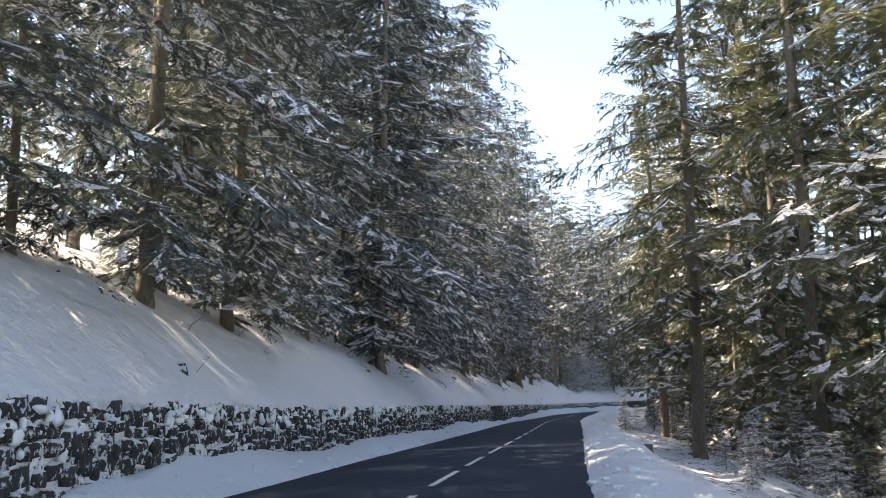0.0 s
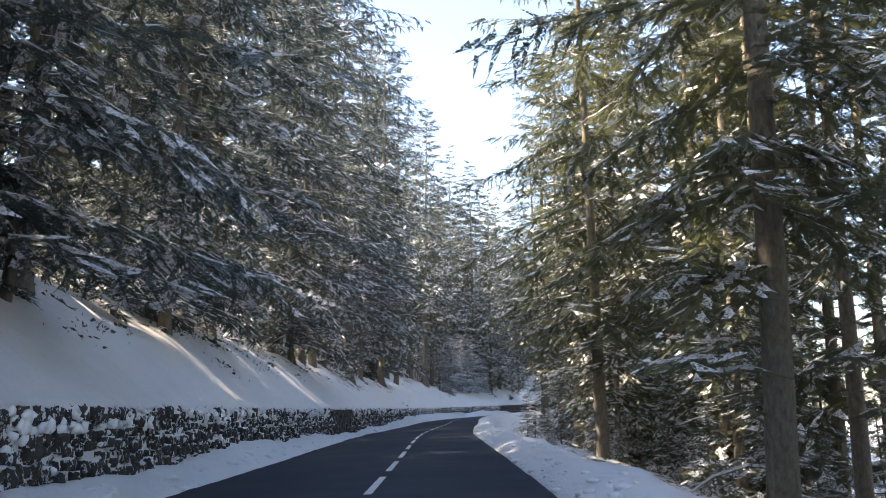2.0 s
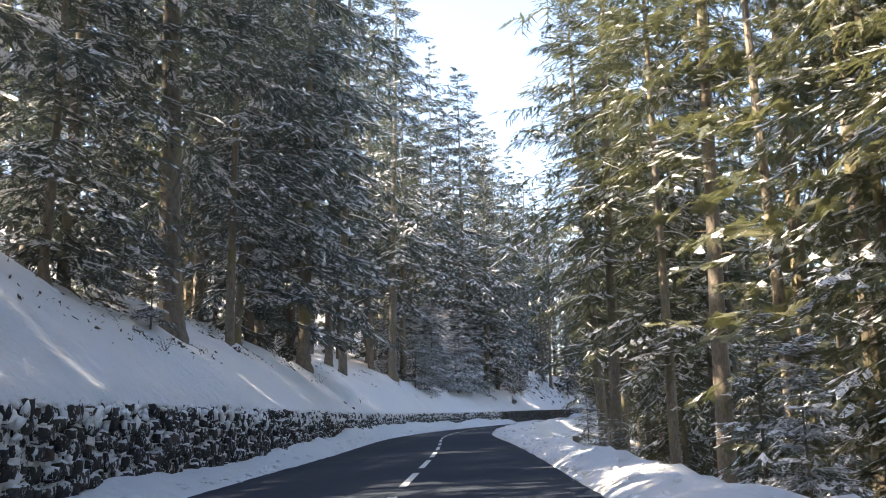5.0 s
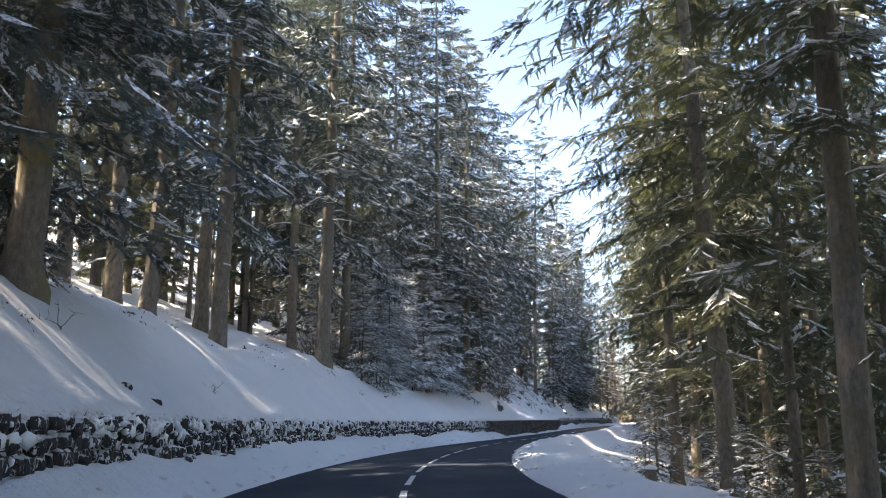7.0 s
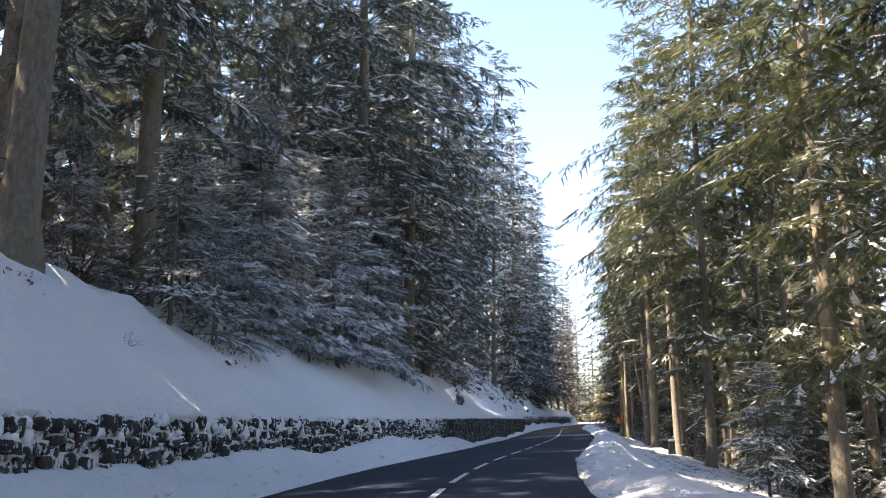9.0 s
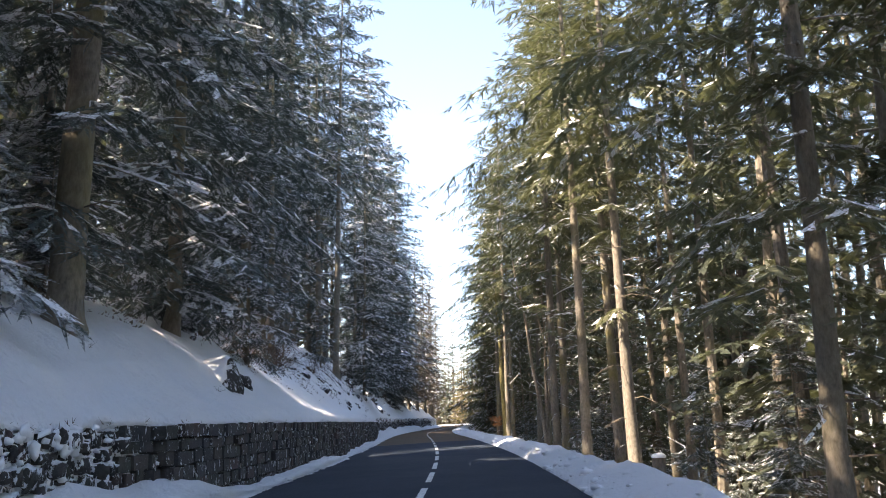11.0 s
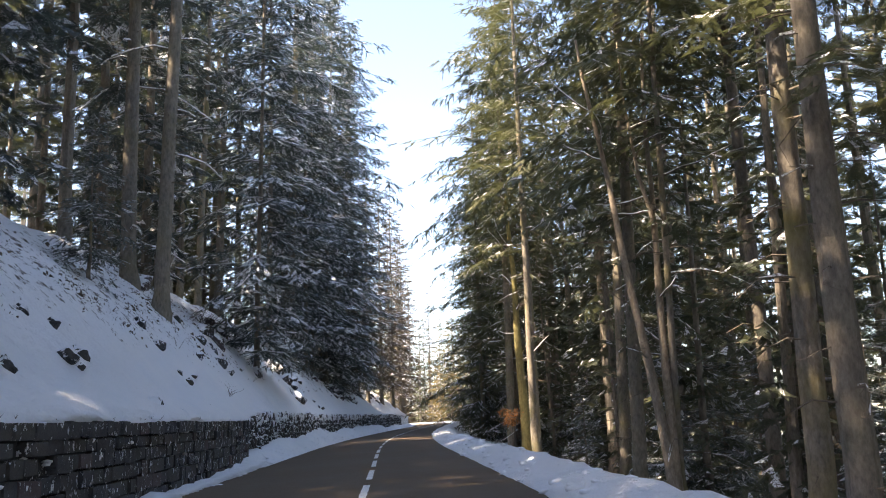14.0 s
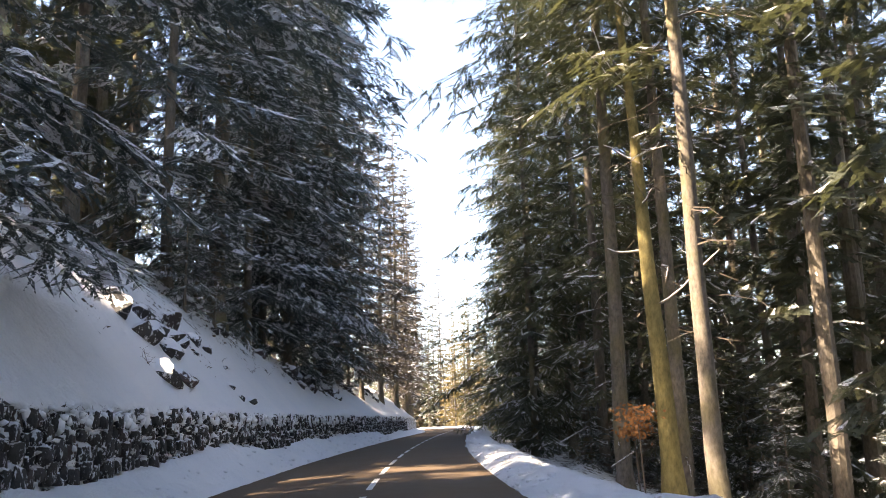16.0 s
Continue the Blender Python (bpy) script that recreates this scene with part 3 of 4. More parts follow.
class Fir:
    """One grown fir, as meshes that its copies share."""

    def __init__(self, seed, h, r, base, spread, branches, sprays, teeth, limbs=0, needles=None, **more):
        self.h, self.r = h, r
        (v, f), (sv, sf) = fir_crown(seed, h, base, spread, branches, sprays, teeth, **more)
        (tv, tf), (lv, lf), loaded = fir_stem(seed, h, r, limbs, base)
        quads = loaded.reshape(-1, 4, 3)
        sv = np.concatenate([sv, quads[:, [0, 1, 2]].reshape(-1, 3), quads[:, [0, 2, 3]].reshape(-1, 3)])
        sf = np.arange(len(sv)).reshape(-1, 3)
        self.raw = (v, f), (sv, sf), (np.array(tv), tf)
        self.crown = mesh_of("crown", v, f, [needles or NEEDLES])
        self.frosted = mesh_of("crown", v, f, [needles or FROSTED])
        self.snow = mesh_of("snow", sv, sf, [CLUMPS])
        thin = np.random.default_rng(seed + 9).random(len(sf)) < 0.3
        self.dusting = mesh_of("snow", sv[sf[thin].ravel()], np.arange(3 * int(thin.sum())).reshape(-1, 3), [CLUMPS])
        self.trunk = mesh_of("trunk", tv, tf, [BARK], smooth=True)
        self.limbs = mesh_of("deadwood", np.array(lv), lf, [DEADWOOD]) if lv else None

    def plant(self, x, y, size, label, group, r=None, lean=(0, 0), rng=random, name="fir_tree", sink=0.1, light=False, rime=True):
        tree = new(name)
        tree.matrix_basis = pose(x, y, ground_height(x, y) - sink, lean[0], lean[1], rng.uniform(0, 360)) @ Matrix.Diagonal((size, size, size, 1))
        tagged(tree, label, "fir tree", group)
        t = part("trunk", self.trunk, tree)
        if r:
            k = r / (self.r * size)
            t.scale = (k, k, 1)
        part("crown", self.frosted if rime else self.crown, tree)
        tagged(part("snow", self.dusting if light else self.snow, tree, "snow lying on the branches"), kind="stuff")
        if self.limbs:
            tagged(part("deadwood", self.limbs, tree, "bare brown lower branches"), kind="stuff")
        return tree

    def join_in(self, x, y, size, rng, rime=False, light=True):
        """Adds this fir to the deep wood, which is one mesh."""
        m = np.array(pose(x, y, ground_height(x, y) - 0.1, rng.uniform(-2, 2), rng.uniform(-2, 2), rng.uniform(0, 360)) @ Matrix.Scale(size, 4))
        THICKET.append((self, m, rime, light))


def build_thicket():
    """The rows behind the roadside trees."""
    V, F, M, n = [], [], [], 0
    for fir, m, rime, light in THICKET:
        for k, (v, f) in enumerate(fir.raw):
            v, f = np.asarray(v), np.asarray(f)
            if k == 1 and light:
                f = f[::3]
            V.append(v @ m[:3, :3].T + m[:3, 3])
            F += (f + n).tolist()
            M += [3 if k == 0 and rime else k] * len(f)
            n += len(v)
    tagged(new("deep_wood", mesh_of("deep_wood", np.concatenate(V), F, [NEEDLES, CLUMPS, BARK, FROSTED], M)), "rows of dark firs deep in the snowy wood", "fir wood", kind="stuff")


FULL = [Fir(10 + i, 30 + 2 * i, 0.21, 0.9, 5.5, 120, 12, 5, limbs=20, snow=1.0, sag=0.42, width=0.115, curve=0.72) for i in range(3)]
HALF = [Fir(20 + i, 33 + 2 * i, 0.36, 8.0 + i, 6.9, 100, 13, 5, limbs=24, snow=0.65, sag=0.45, width=0.118, curve=0.65, low=0.09) for i in range(3)]
WIDE = [Fir(26 + i, 32 + i, 0.36, 6.2, 6.7, 108, 14, 5, limbs=20, snow=0.45, sag=0.42, low=0.05, width=0.125, curve=0.5) for i in range(3)]
HIGH = [Fir(30 + i, 33 + 2 * i, 0.36, 13.0 + i, 6.4, 82, 13, 4, limbs=36, snow=0.4, sag=0.5, width=0.135, low=0.04) for i in range(3)]
MID_FULL = [Fir(40 + i, 31 + 2 * i, 0.3, 1.0, 4.3, 72, 8, 2, snow=0.45, width=0.33) for i in range(2)]
MID_HIGH = [Fir(50 + i, 32 + 2 * i, 0.32, 9.0, 4.1, 58, 8, 2, limbs=12, snow=0.36, width=0.33, low=0.05) for i in range(2)]
YOUNG = [Fir(60 + i, 5.0, 0.06, 0.25, 1.5, 42, 7, 4, snow=0.9, width=0.09, sag=0.25, curve=0.9, down=1.0, needles=SNOWED) for i in range(3)]
LADEN = [Fir(65 + i, 5.0, 0.06, 0.25, 1.6, 46, 8, 4, snow=1.9, width=0.1, sag=0.3, curve=0.9, down=1.0, needles=HOARY) for i in range(3)]
FAR = [Fir(70 + i, 31 + i, 0.32, 0.8 + 2 * (i % 2), 4.6, 36, 5, 2, snow=0.22, width=0.7, down=1.0) for i in range(4)]
GOLD = [Fir(80 + i, 24 + 3 * i, 0.25, 1.2, 3.8, 50, 6, 3, limbs=8, snow=0.2, width=0.3, down=1.0, needles=SUN_GOLD) for i in range(2)]
LARCH = [Fir(90 + i, 30 + 2 * i, 0.26, 2.4, 4.3, 92, 9, 3, limbs=14, snow=0.2, width=0.2, hang=0.1, curve=0.65, needles=RUSSET) for i in range(2)]

rng = random.Random(12)
STANDING = []


def free(x, y, gap):
    return all((x - a) ** 2 + (y - b) ** 2 > gap * gap for a, b in STANDING)


# tall stems that stand close to the road: x, y, radius, which fir, lean
VALLEY_STEMS = [
    (11.0, 38.9, 0.35, "wide"), (18.1, 47.0, 0.30, "half"), (16.7, 38.9, 0.28, "high"), (19.0, 58.3, 0.23, "half"), (14.9, 60.9, 0.33, "wide"),
    (24.7, 70.9, 0.23, "half"), (20.5, 74.9, 0.23, "half"), (23.2, 102.4, 0.34, "half"), (23.2, 95.9, 0.25, "half"), (29.85, 113.9, 0.22, "half"),
    (30.9, 120.3, 0.25, "half"), (39.1, 137.6, 0.35, "half"), (42.2, 149.5, 0.27, "half"), (45.8, 150.3, 0.20, "high"), (44.5, 146.3, 0.17, "high"),
    (51.2, 166.8, 0.25, "high"), (51.5, 170.5, 0.22, "high"), (56.7, 175.0, 0.26, "high"), (61.5, 176.3, 0.23, "high"), (57.5, 182.1, 0.24, "high"),
    (60.1, 184.9, 0.24, "high"), (64.7, 193.7, 0.12, "high"), (65.6, 196.7, 0.23, "half"), (67.3, 192.3, 0.23, "high"), (72.6, 205.9, 0.27, "high"),
    (75.9, 220.8, 0.25, "high"), (72.9, 213.7, 0.22, "high"), (76.2, 218.4, 0.22, "high"), (87.3, 237.8, 0.27, "half"), (87.7, 224.7, 0.21, "high"),
    (81.9, 229.6, 0.24, "half"), (90.5, 243.7, 0.24, "half"), (63.5, 183.5, 0.2, "high"),
]
BANK_STEMS = [
    (-10.1, 28.6, 0.27, "high"), (-3.6, 41.0, 0.26, "high"), (-2.9, 36.4, 0.19, "full"), (2.0, 75.1, 0.25, "half"), (1.4, 72.8, 0.21, "high"),
    (11.0, 119.4, 0.32, "half"), (8.0, 115.8, 0.29, "high"), (15.5, 129.1, 0.37, "half"), (14.9, 148.5, 0.22, "high"), (13.9, 151.4, 0.22, "high"),
    (25.5, 148.7, 0.33, "half"), (50.8, 202.6, 0.29, "high"), (49.9, 203.8, 0.31, "high"), (56.6, 224.0, 0.26, "high"), (56.6, 211.4, 0.14, "full"),
    (78.0, 256.8, 0.17, "full"), (68.7, 238.7, 0.21, "full"),
]
KINDS = {"full": FULL, "half": HALF, "high": HIGH, "wide": WIDE}
for stems, group in ((VALLEY_STEMS, "tall firs below the road"), (BANK_STEMS, "firs above the wall")):
    for i, (x, y, r, kind) in enumerate(stems):
        STANDING.append((x, y))
        label = {"full": "snow-laden fir branched down to the snowy bank", "half": "tall fir with bare lower trunk and snowy green crown", "wide": "broad fir with long dark boughs reaching over the road", "high": "tall grey-barked fir with high thin crown and dead branches"}[kind]
        r *= 1.22 if group[0] == "t" and y > 160 else 1.0
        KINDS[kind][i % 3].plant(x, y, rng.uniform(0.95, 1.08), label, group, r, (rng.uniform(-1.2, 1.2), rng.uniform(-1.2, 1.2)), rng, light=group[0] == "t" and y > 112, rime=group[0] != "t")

# the edge of the wood on the bank
s = 2.0
while s < 302:
    thin = 112 < s < 172 or 200 < s < 264
    lat = -rng.uniform(6.4, 8.2) - 2.2 * step_at(s, 205, 272, 10) + 0.5 * (s > 285)
    x, y = on_line(s, lat)
    if free(x, y, 2.0) and rng.random() < ((0.4 if s < 136 else 0.12) if thin else 0.1 if s < 186 and s > 171 else 0.95) and not (84 < s < 95 and rng.random() < 0.25):
        STANDING.append((x, y))
        pick = (HALF if thin or rng.random() < 0.15 else FULL)[rng.randrange(3)] if 18 < s < 312 else MID_FULL[rng.randrange(2)]
        pick.plant(x, y, rng.uniform(0.95, 1.2) if s > 240 and rng.random() < 0.8 else rng.choice((rng.uniform(0.4, 0.8), rng.uniform(0.8, 1.12))), "dark fir with snow on its branches at the wood's edge", "firs above the wall", None, (rng.uniform(-2, 2), rng.uniform(-2, 2)), rng, light=s > 290)
    s += rng.uniform(2.1, 3.5)
# low-branched firs between the far part of the road and the valley
s = 286.0
while s < 338:
    x, y = on_line(s, rng.uniform(5.8, 7.2))
    if free(x, y, 2.2):
        STANDING.append((x, y))
        FULL[rng.randrange(3)].plant(x, y, rng.uniform(0.85, 1.12), "olive-green fir branched low beside the road", "tall firs below the road", None, (0, 0), rng, light=True, rime=False)
    s += rng.uniform(5.5, 9)
# tall firs above the wall whose tops close the view
for s, lat in ((118, -6.8), (124, -7.4), (129, -7.0), (133, -7.8), (176, -9.8), (181, -9.6), (187, -8.4)):
    x, y = on_line(s, lat)
    if free(x, y, 1.6):
        STANDING.append((x, y))
        FULL[int(s) % 3].plant(x, y, rng.uniform(1.0, 1.12), "tall dark fir with snow on its branches", "firs above the wall", None, (0, 0), rng)
# the rows behind it
for s0 in np.arange(0, 340, 3.4):
    for lat0 in (-11.0,):
        s, lat = s0 + rng.uniform(-1.4, 1.4), lat0 + rng.uniform(-1.6, 1.6)
        x, y = on_line(s, lat)
        deep = 136 < s < 174 or 198 < s < 245
        if free(x, y, 2.2) and rng.random() < (0.85 if deep else 0.5 if 62 < s < 100 else 0.5 if s < 125 else 0.5):
            STANDING.append((x, y))
            (MID_FULL if rng.random() < (0.1 if 112 < s < 160 else 0.55) else MID_HIGH)[rng.randrange(2)].join_in(x, y, rng.uniform(0.85, 1.12), rng, True, False)
# the wood below the road
for s0 in np.arange(2, 345, 3.6):
    for lat0 in (9.5, 13.0):
        s, lat = s0 + rng.uniform(-1.5, 1.5), lat0 + rng.uniform(-1.5, 1.5)
        x, y = on_line(s, lat)
        if lat0 < 10 and 84 < s < 120:
            continue
        if free(x, y, 2.6) and rng.random() < ((0.22 if s < 180 else 0.1) if lat0 < 10 else 0.5 if s < 180 else 0.7):
            STANDING.append((x, y))
            if lat0 > 10:
                (MID_HIGH if rng.random() < 0.5 else MID_FULL)[rng.randrange(2)].join_in(x, y, rng.uniform(0.85, 1.08), rng, False, s > 140)
                continue
            pick = (HALF if s < 180 and rng.random() < 0.5 else HIGH)[rng.randrange(3)]
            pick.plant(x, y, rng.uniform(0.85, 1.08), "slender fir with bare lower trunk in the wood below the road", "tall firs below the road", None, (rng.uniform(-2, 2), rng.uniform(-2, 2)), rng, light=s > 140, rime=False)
# dark firs branched to the ground behind the stems below the road
for s0 in np.arange(56, 345, 3.3):
    for lat0 in (12.0, 16.0):
        s, lat = s0 + rng.uniform(-1.4, 1.4), lat0 + rng.uniform(-1.6, 2.0)
        x, y = on_line(s, lat)
        if free(x, y, 2.0) and rng.random() < (0.3 if lat0 < 14 else 0.65):
            STANDING.append((x, y))
            MID_FULL[rng.randrange(2)].join_in(x, y, rng.uniform(0.35, 0.95), rng, False, s > 150)
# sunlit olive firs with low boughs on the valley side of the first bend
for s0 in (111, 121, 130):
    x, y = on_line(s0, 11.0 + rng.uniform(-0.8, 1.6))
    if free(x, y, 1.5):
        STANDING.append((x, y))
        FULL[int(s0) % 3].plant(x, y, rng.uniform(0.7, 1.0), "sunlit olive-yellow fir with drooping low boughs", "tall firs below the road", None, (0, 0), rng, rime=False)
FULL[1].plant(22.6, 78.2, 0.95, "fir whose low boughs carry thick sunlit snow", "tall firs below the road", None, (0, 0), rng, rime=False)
LADEN[1].plant(20.9, 75.9, 1.0, "conical young fir thick with sunlit snow", "young firs", None, (0, 0), rng, "young_fir", 0.03)
# young firs
for s0 in np.arange(28, 300, 4.6):
    for lat0, chance in ((-7.4, 0.3 if 112 < s0 < 158 else 0.35), (-10, 0.25), (8.6, 0.45), (11.5, 0.65), (15, 0.6)):
        s, lat = s0 + rng.uniform(-2, 2), lat0 + rng.uniform(-0.9, 0.9)
        x, y = on_line(s, lat)
        if free(x, y, 0.8) and rng.random() < chance:
            STANDING.append((x, y))
            YOUNG[rng.randrange(3)].plant(x, y, rng.uniform(0.35, 1.0) * (1.5 if lat0 > 9 and s > 180 else 1), "young fir thickly dusted with snow", "young firs", None, (0, 0), rng, "young_fir", 0.03, s > 190)

# a thicket of snowy young firs over the wall
for i in range(54):
    x, y = on_line(rng.uniform(160, 185), -rng.uniform(5.9, 9.4))
    if free(x, y, 0.75):
        STANDING.append((x, y))
        LADEN[i % 3].plant(x, y, rng.uniform(0.6, 1.6), "bushy young fir bowed under fresh snow", "young firs", None, (rng.uniform(-6, 6), rng.uniform(-6, 6)), rng, "young_fir", 0.05)
# sunlit young firs at the edge of the valley
for x, y, size in ((7.6, 22.5, 0.28), (8.6, 25.0, 0.36), (9.4, 28.5, 0.3), (10.4, 24.0, 0.42), (10.9, 30.9, 0.46), (9.8, 31.6, 0.32), (12.4, 30.4, 0.5), (13.6, 32.4, 0.45), (12.0, 27.4, 0.4), (14.2, 28.6, 0.5), (13.4, 25.2, 0.4), (11.6, 34.6, 0.3), (13.2, 66.5, 0.5), (14.6, 69.0, 0.4), (14.3, 72.5, 0.55)):
    if station_of(x, y)[1] > 4.4:
        LADEN[int(y) % 3].plant(x, y, size, "small sunlit fir covered with fresh snow", "young firs", None, (0, 0), rng, "young_fir", 0.03)


def build_woods(name, lat_from, lat_to, count, s_from, s_to, seed, size=(0.8, 1.15)):
    g = random.Random(seed)
    V, F, M, n = [], [], [], 0
    for _ in range(count):
        s, lat = g.uniform(s_from, s_to), g.uniform(lat_from, lat_to)
        x, y = on_line(s, lat)
        if station_of(x, y)[1] * np.sign(lat) < 6 or (lat < 0 and 335 < s < 430) or (lat < 0 and 20 < s < 125 and g.random() < (0.5 if 74 < s < 102 else 0.3)):
            continue
        fir = FAR[g.randrange(4)]
        m = np.array(pose(x, y, ground_height(x, y) - 0.2, 0, 0, g.uniform(0, 360)) @ Matrix.Scale(g.uniform(*size), 4))
        for k, (v, f) in enumerate(fir.raw):
            V.append(np.asarray(v) @ m[:3, :3].T + m[:3, 3])
            F += (np.asarray(f) + n).tolist()
            M += [k] * len(f)
            n += len(v)
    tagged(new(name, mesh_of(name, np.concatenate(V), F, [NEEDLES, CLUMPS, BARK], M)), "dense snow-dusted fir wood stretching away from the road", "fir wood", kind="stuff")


build_thicket()
build_woods("woods_above", -60, -19, 95, -60, 480, 3)
build_woods("woods_below", 19, 48, 90, -40, 400, 4)
build_woods("woods_ahead", 18, 60, 45, 335, 540, 5, (0.4, 0.62))
build_woods("woods_upper", -42, -17, 70, 125, 290, 9)
# Short firs fill the background and shade the bank, not the valley
build_woods("woods_back", -21, -12.5, 150, 0, 340, 11, (0.4, 0.66))
build_woods("woods_slope", 15.5, 20, 44, 0, 180, 12)
build_woods("woods_lower", 15.5, 34, 140, 175, 345, 13)
# Added behind the bank firs to block sun streaks on the snow
build_woods("woods_screen", -20, -12, 26, 56, 104, 14)
build_woods("woods_dip", 12, 26, 14, 84, 120, 15)
build_woods("woods_hollow", 15, 28, 8, 212, 240, 16)
build_woods("woods_rear", -24, -12, 12, 256, 290, 17)
build_woods("woods_crest", -40, -14, 60, 203, 292, 22, (0.75, 1.1))
# More firs uphill, added to keep sun patches off the bank
build_woods("woods_rise", -30, -14, 42, 106, 166, 21, (0.55, 0.9))
build_woods("woods_bend", -40, -7, 40, 430, 540, 6)
# Unseen firs behind the start, added for the shade they cast
build_woods("woods_behind", -18, -6.5, 26, -65, 2, 7)
build_woods("woods_behind_valley", 7, 20, 26, -65, 2, 8)


# ---- rocks, stumps, shrubs ----
def rock_mesh(seed):
    """A broken block: a lump cut flat on several sides."""
    g = random.Random(seed)
    bm = bmesh.new()
    bmesh.ops.create_icosphere(bm, subdivisions=3, radius=0.62)
    off = Vector((g.uniform(0, 50), g.uniform(0, 50), g.uniform(0, 50)))
    cuts = [(Vector((g.uniform(-1, 1), g.uniform(-1, 1), g.uniform(-0.7, 1))).normalized(), g.uniform(0.26, 0.46)) for _ in range(11)]
    for v in bm.verts:
        v.co *= 1 + 0.25 * noise.noise(v.co * 1.7 + off)
        for way, far in cuts:
            over = v.co.dot(way) - far
            if over > 0:
                v.co -= way * over * 0.96
        v.co += v.co.normalized() * 0.05 * noise.noise(v.co * 7 + off)
    me = bpy.data.meshes.new("rock")
    bm.to_mesh(me)
    bm.free()
    me.materials.append(ROCK)
    return me


ROCKS = [rock_mesh(i) for i in range(6)]


def put_rock(x, y, size, label="dark basalt rock poking out of the snowy bank"):
    ob = new("rock", ROCKS[rng.randrange(6)])
    ob.matrix_basis = pose(x, y, ground_height(x, y) - 0.12 * size, rng.uniform(-25, 25), rng.uniform(-25, 25), rng.uniform(0, 360)) @ Matrix.Diagonal((size * rng.uniform(0.8, 1.4), size * rng.uniform(0.7, 1.1), size * rng.uniform(0.6, 0.95), 1))
    return tagged(ob, label, "rock", "rocks on the bank")


for x, y, size in ((-4.8, 15.5, 0.35), (10.2, 103.4, 0.28), (10.6, 104.0, 0.2), (32.8, 159.7, 1.3), (33.6, 161.3, 0.9), (54.1, 208.5, 1.0), (53.2, 207.6, 0.8), (56.5, 211.1, 0.7), (60.6, 218.1, 1.0), (61.4, 219.4, 0.8), (50.4, 205.2, 1.3), (46.0, 186.7, 0.45), (48.7, 191.3, 0.7), (49.5, 192.4, 0.5)):
    put_rock(x, y, size)
# outcrops on the bank: station, side, number, reach along the road, size
for s0, lat0, count, reach, size in ((217.5, -8.8, 2, 0.6, 1.6), (214, -7.4, 3, 0.8, 0.6), (221.5, -6.8, 9, 2.2, 0.35), (225, -5.7, 6, 1.6, 0.45), (233, -5.5, 5, 1.2, 0.5), (239, -6.4, 6, 2.0, 0.5), (248, -7.2, 6, 2.0, 0.6),
                                     (256.5, -6.1, 9, 1.8, 1.0), (260.5, -6.0, 7, 1.6, 0.75), (262, -5.2, 3, 0.8, 0.45), (268, -7.2, 7, 2.0, 0.8), (276, -6.2, 9, 2.4, 0.95), (282, -6.6, 8, 2.2, 0.85), (289, -6.2, 8, 2.6, 0.8), (298, -6.4, 8, 3.0, 0.8), (308, -6.4, 7, 3.0, 0.8)):
    for _ in range(count):
        x, y = on_line(s0 + rng.gauss(0, reach * 0.6), lat0 + rng.gauss(0, 0.45))
        put_rock(x, y, size * rng.uniform(0.5, 1.25))
for _ in range(26):
    x, y = on_line(rng.uniform(214, 312), -rng.uniform(5.2, 9.5))
    put_rock(x, y, rng.choice((0.2, 0.25, 0.3, 0.4, 0.6)))
for _ in range(16):
    s, lat = rng.uniform(60, 205), -rng.uniform(6.0, 9.5)
    x, y = on_line(s, lat)
    put_rock(x, y, rng.uniform(0.25, 0.6))


def tube(points, radii, sides=6):
    """A bent, tapering limb along points: corners and faces."""
    V, F = [], []
    pts = [Vector(p) for p in points]
    for i, p in enumerate(pts):
        way = (pts[min(i + 1, len(pts) - 1)] - pts[max(i - 1, 0)]).normalized()
        a = way.orthogonal().normalized()
        c = way.cross(a)
        for j in range(sides):
            t = 2 * math.pi * j / sides
            V.append(p + (a * math.cos(t) + c * math.sin(t)) * radii[i])
    for i in range(len(pts) - 1):
        for j in range(sides):
            F.append((i * sides + j, i * sides + (j + 1) % sides, (i + 1) * sides + (j + 1) % sides, (i + 1) * sides + j))
    F.append(tuple((len(pts) - 1) * sides + j for j in range(sides)))
    return V, F


def limb_run(g, start, way, length, radius, steps=6, bend=0.16, lift=0.0):
    pts, p, w = [Vector(start)], Vector(start), Vector(way).normalized()
    for _ in range(steps):
        w = (w + Vector((g.uniform(-bend, bend), g.uniform(-bend, bend), g.uniform(-bend, bend) + lift))).normalized()
        p = p + w * length / steps
        pts.append(p.copy())
    return pts, [radius * (1 - 0.8 * i / steps) for i in range(steps + 1)]


def join(runs, sides=5):
    V, F = [], []
    for pts, rad in runs:
        v, f = tube(pts, rad, sides)
        F += [tuple(i + len(V) for i in face) for face in f]
        V += [tuple(a) for a in v]
    return V, F


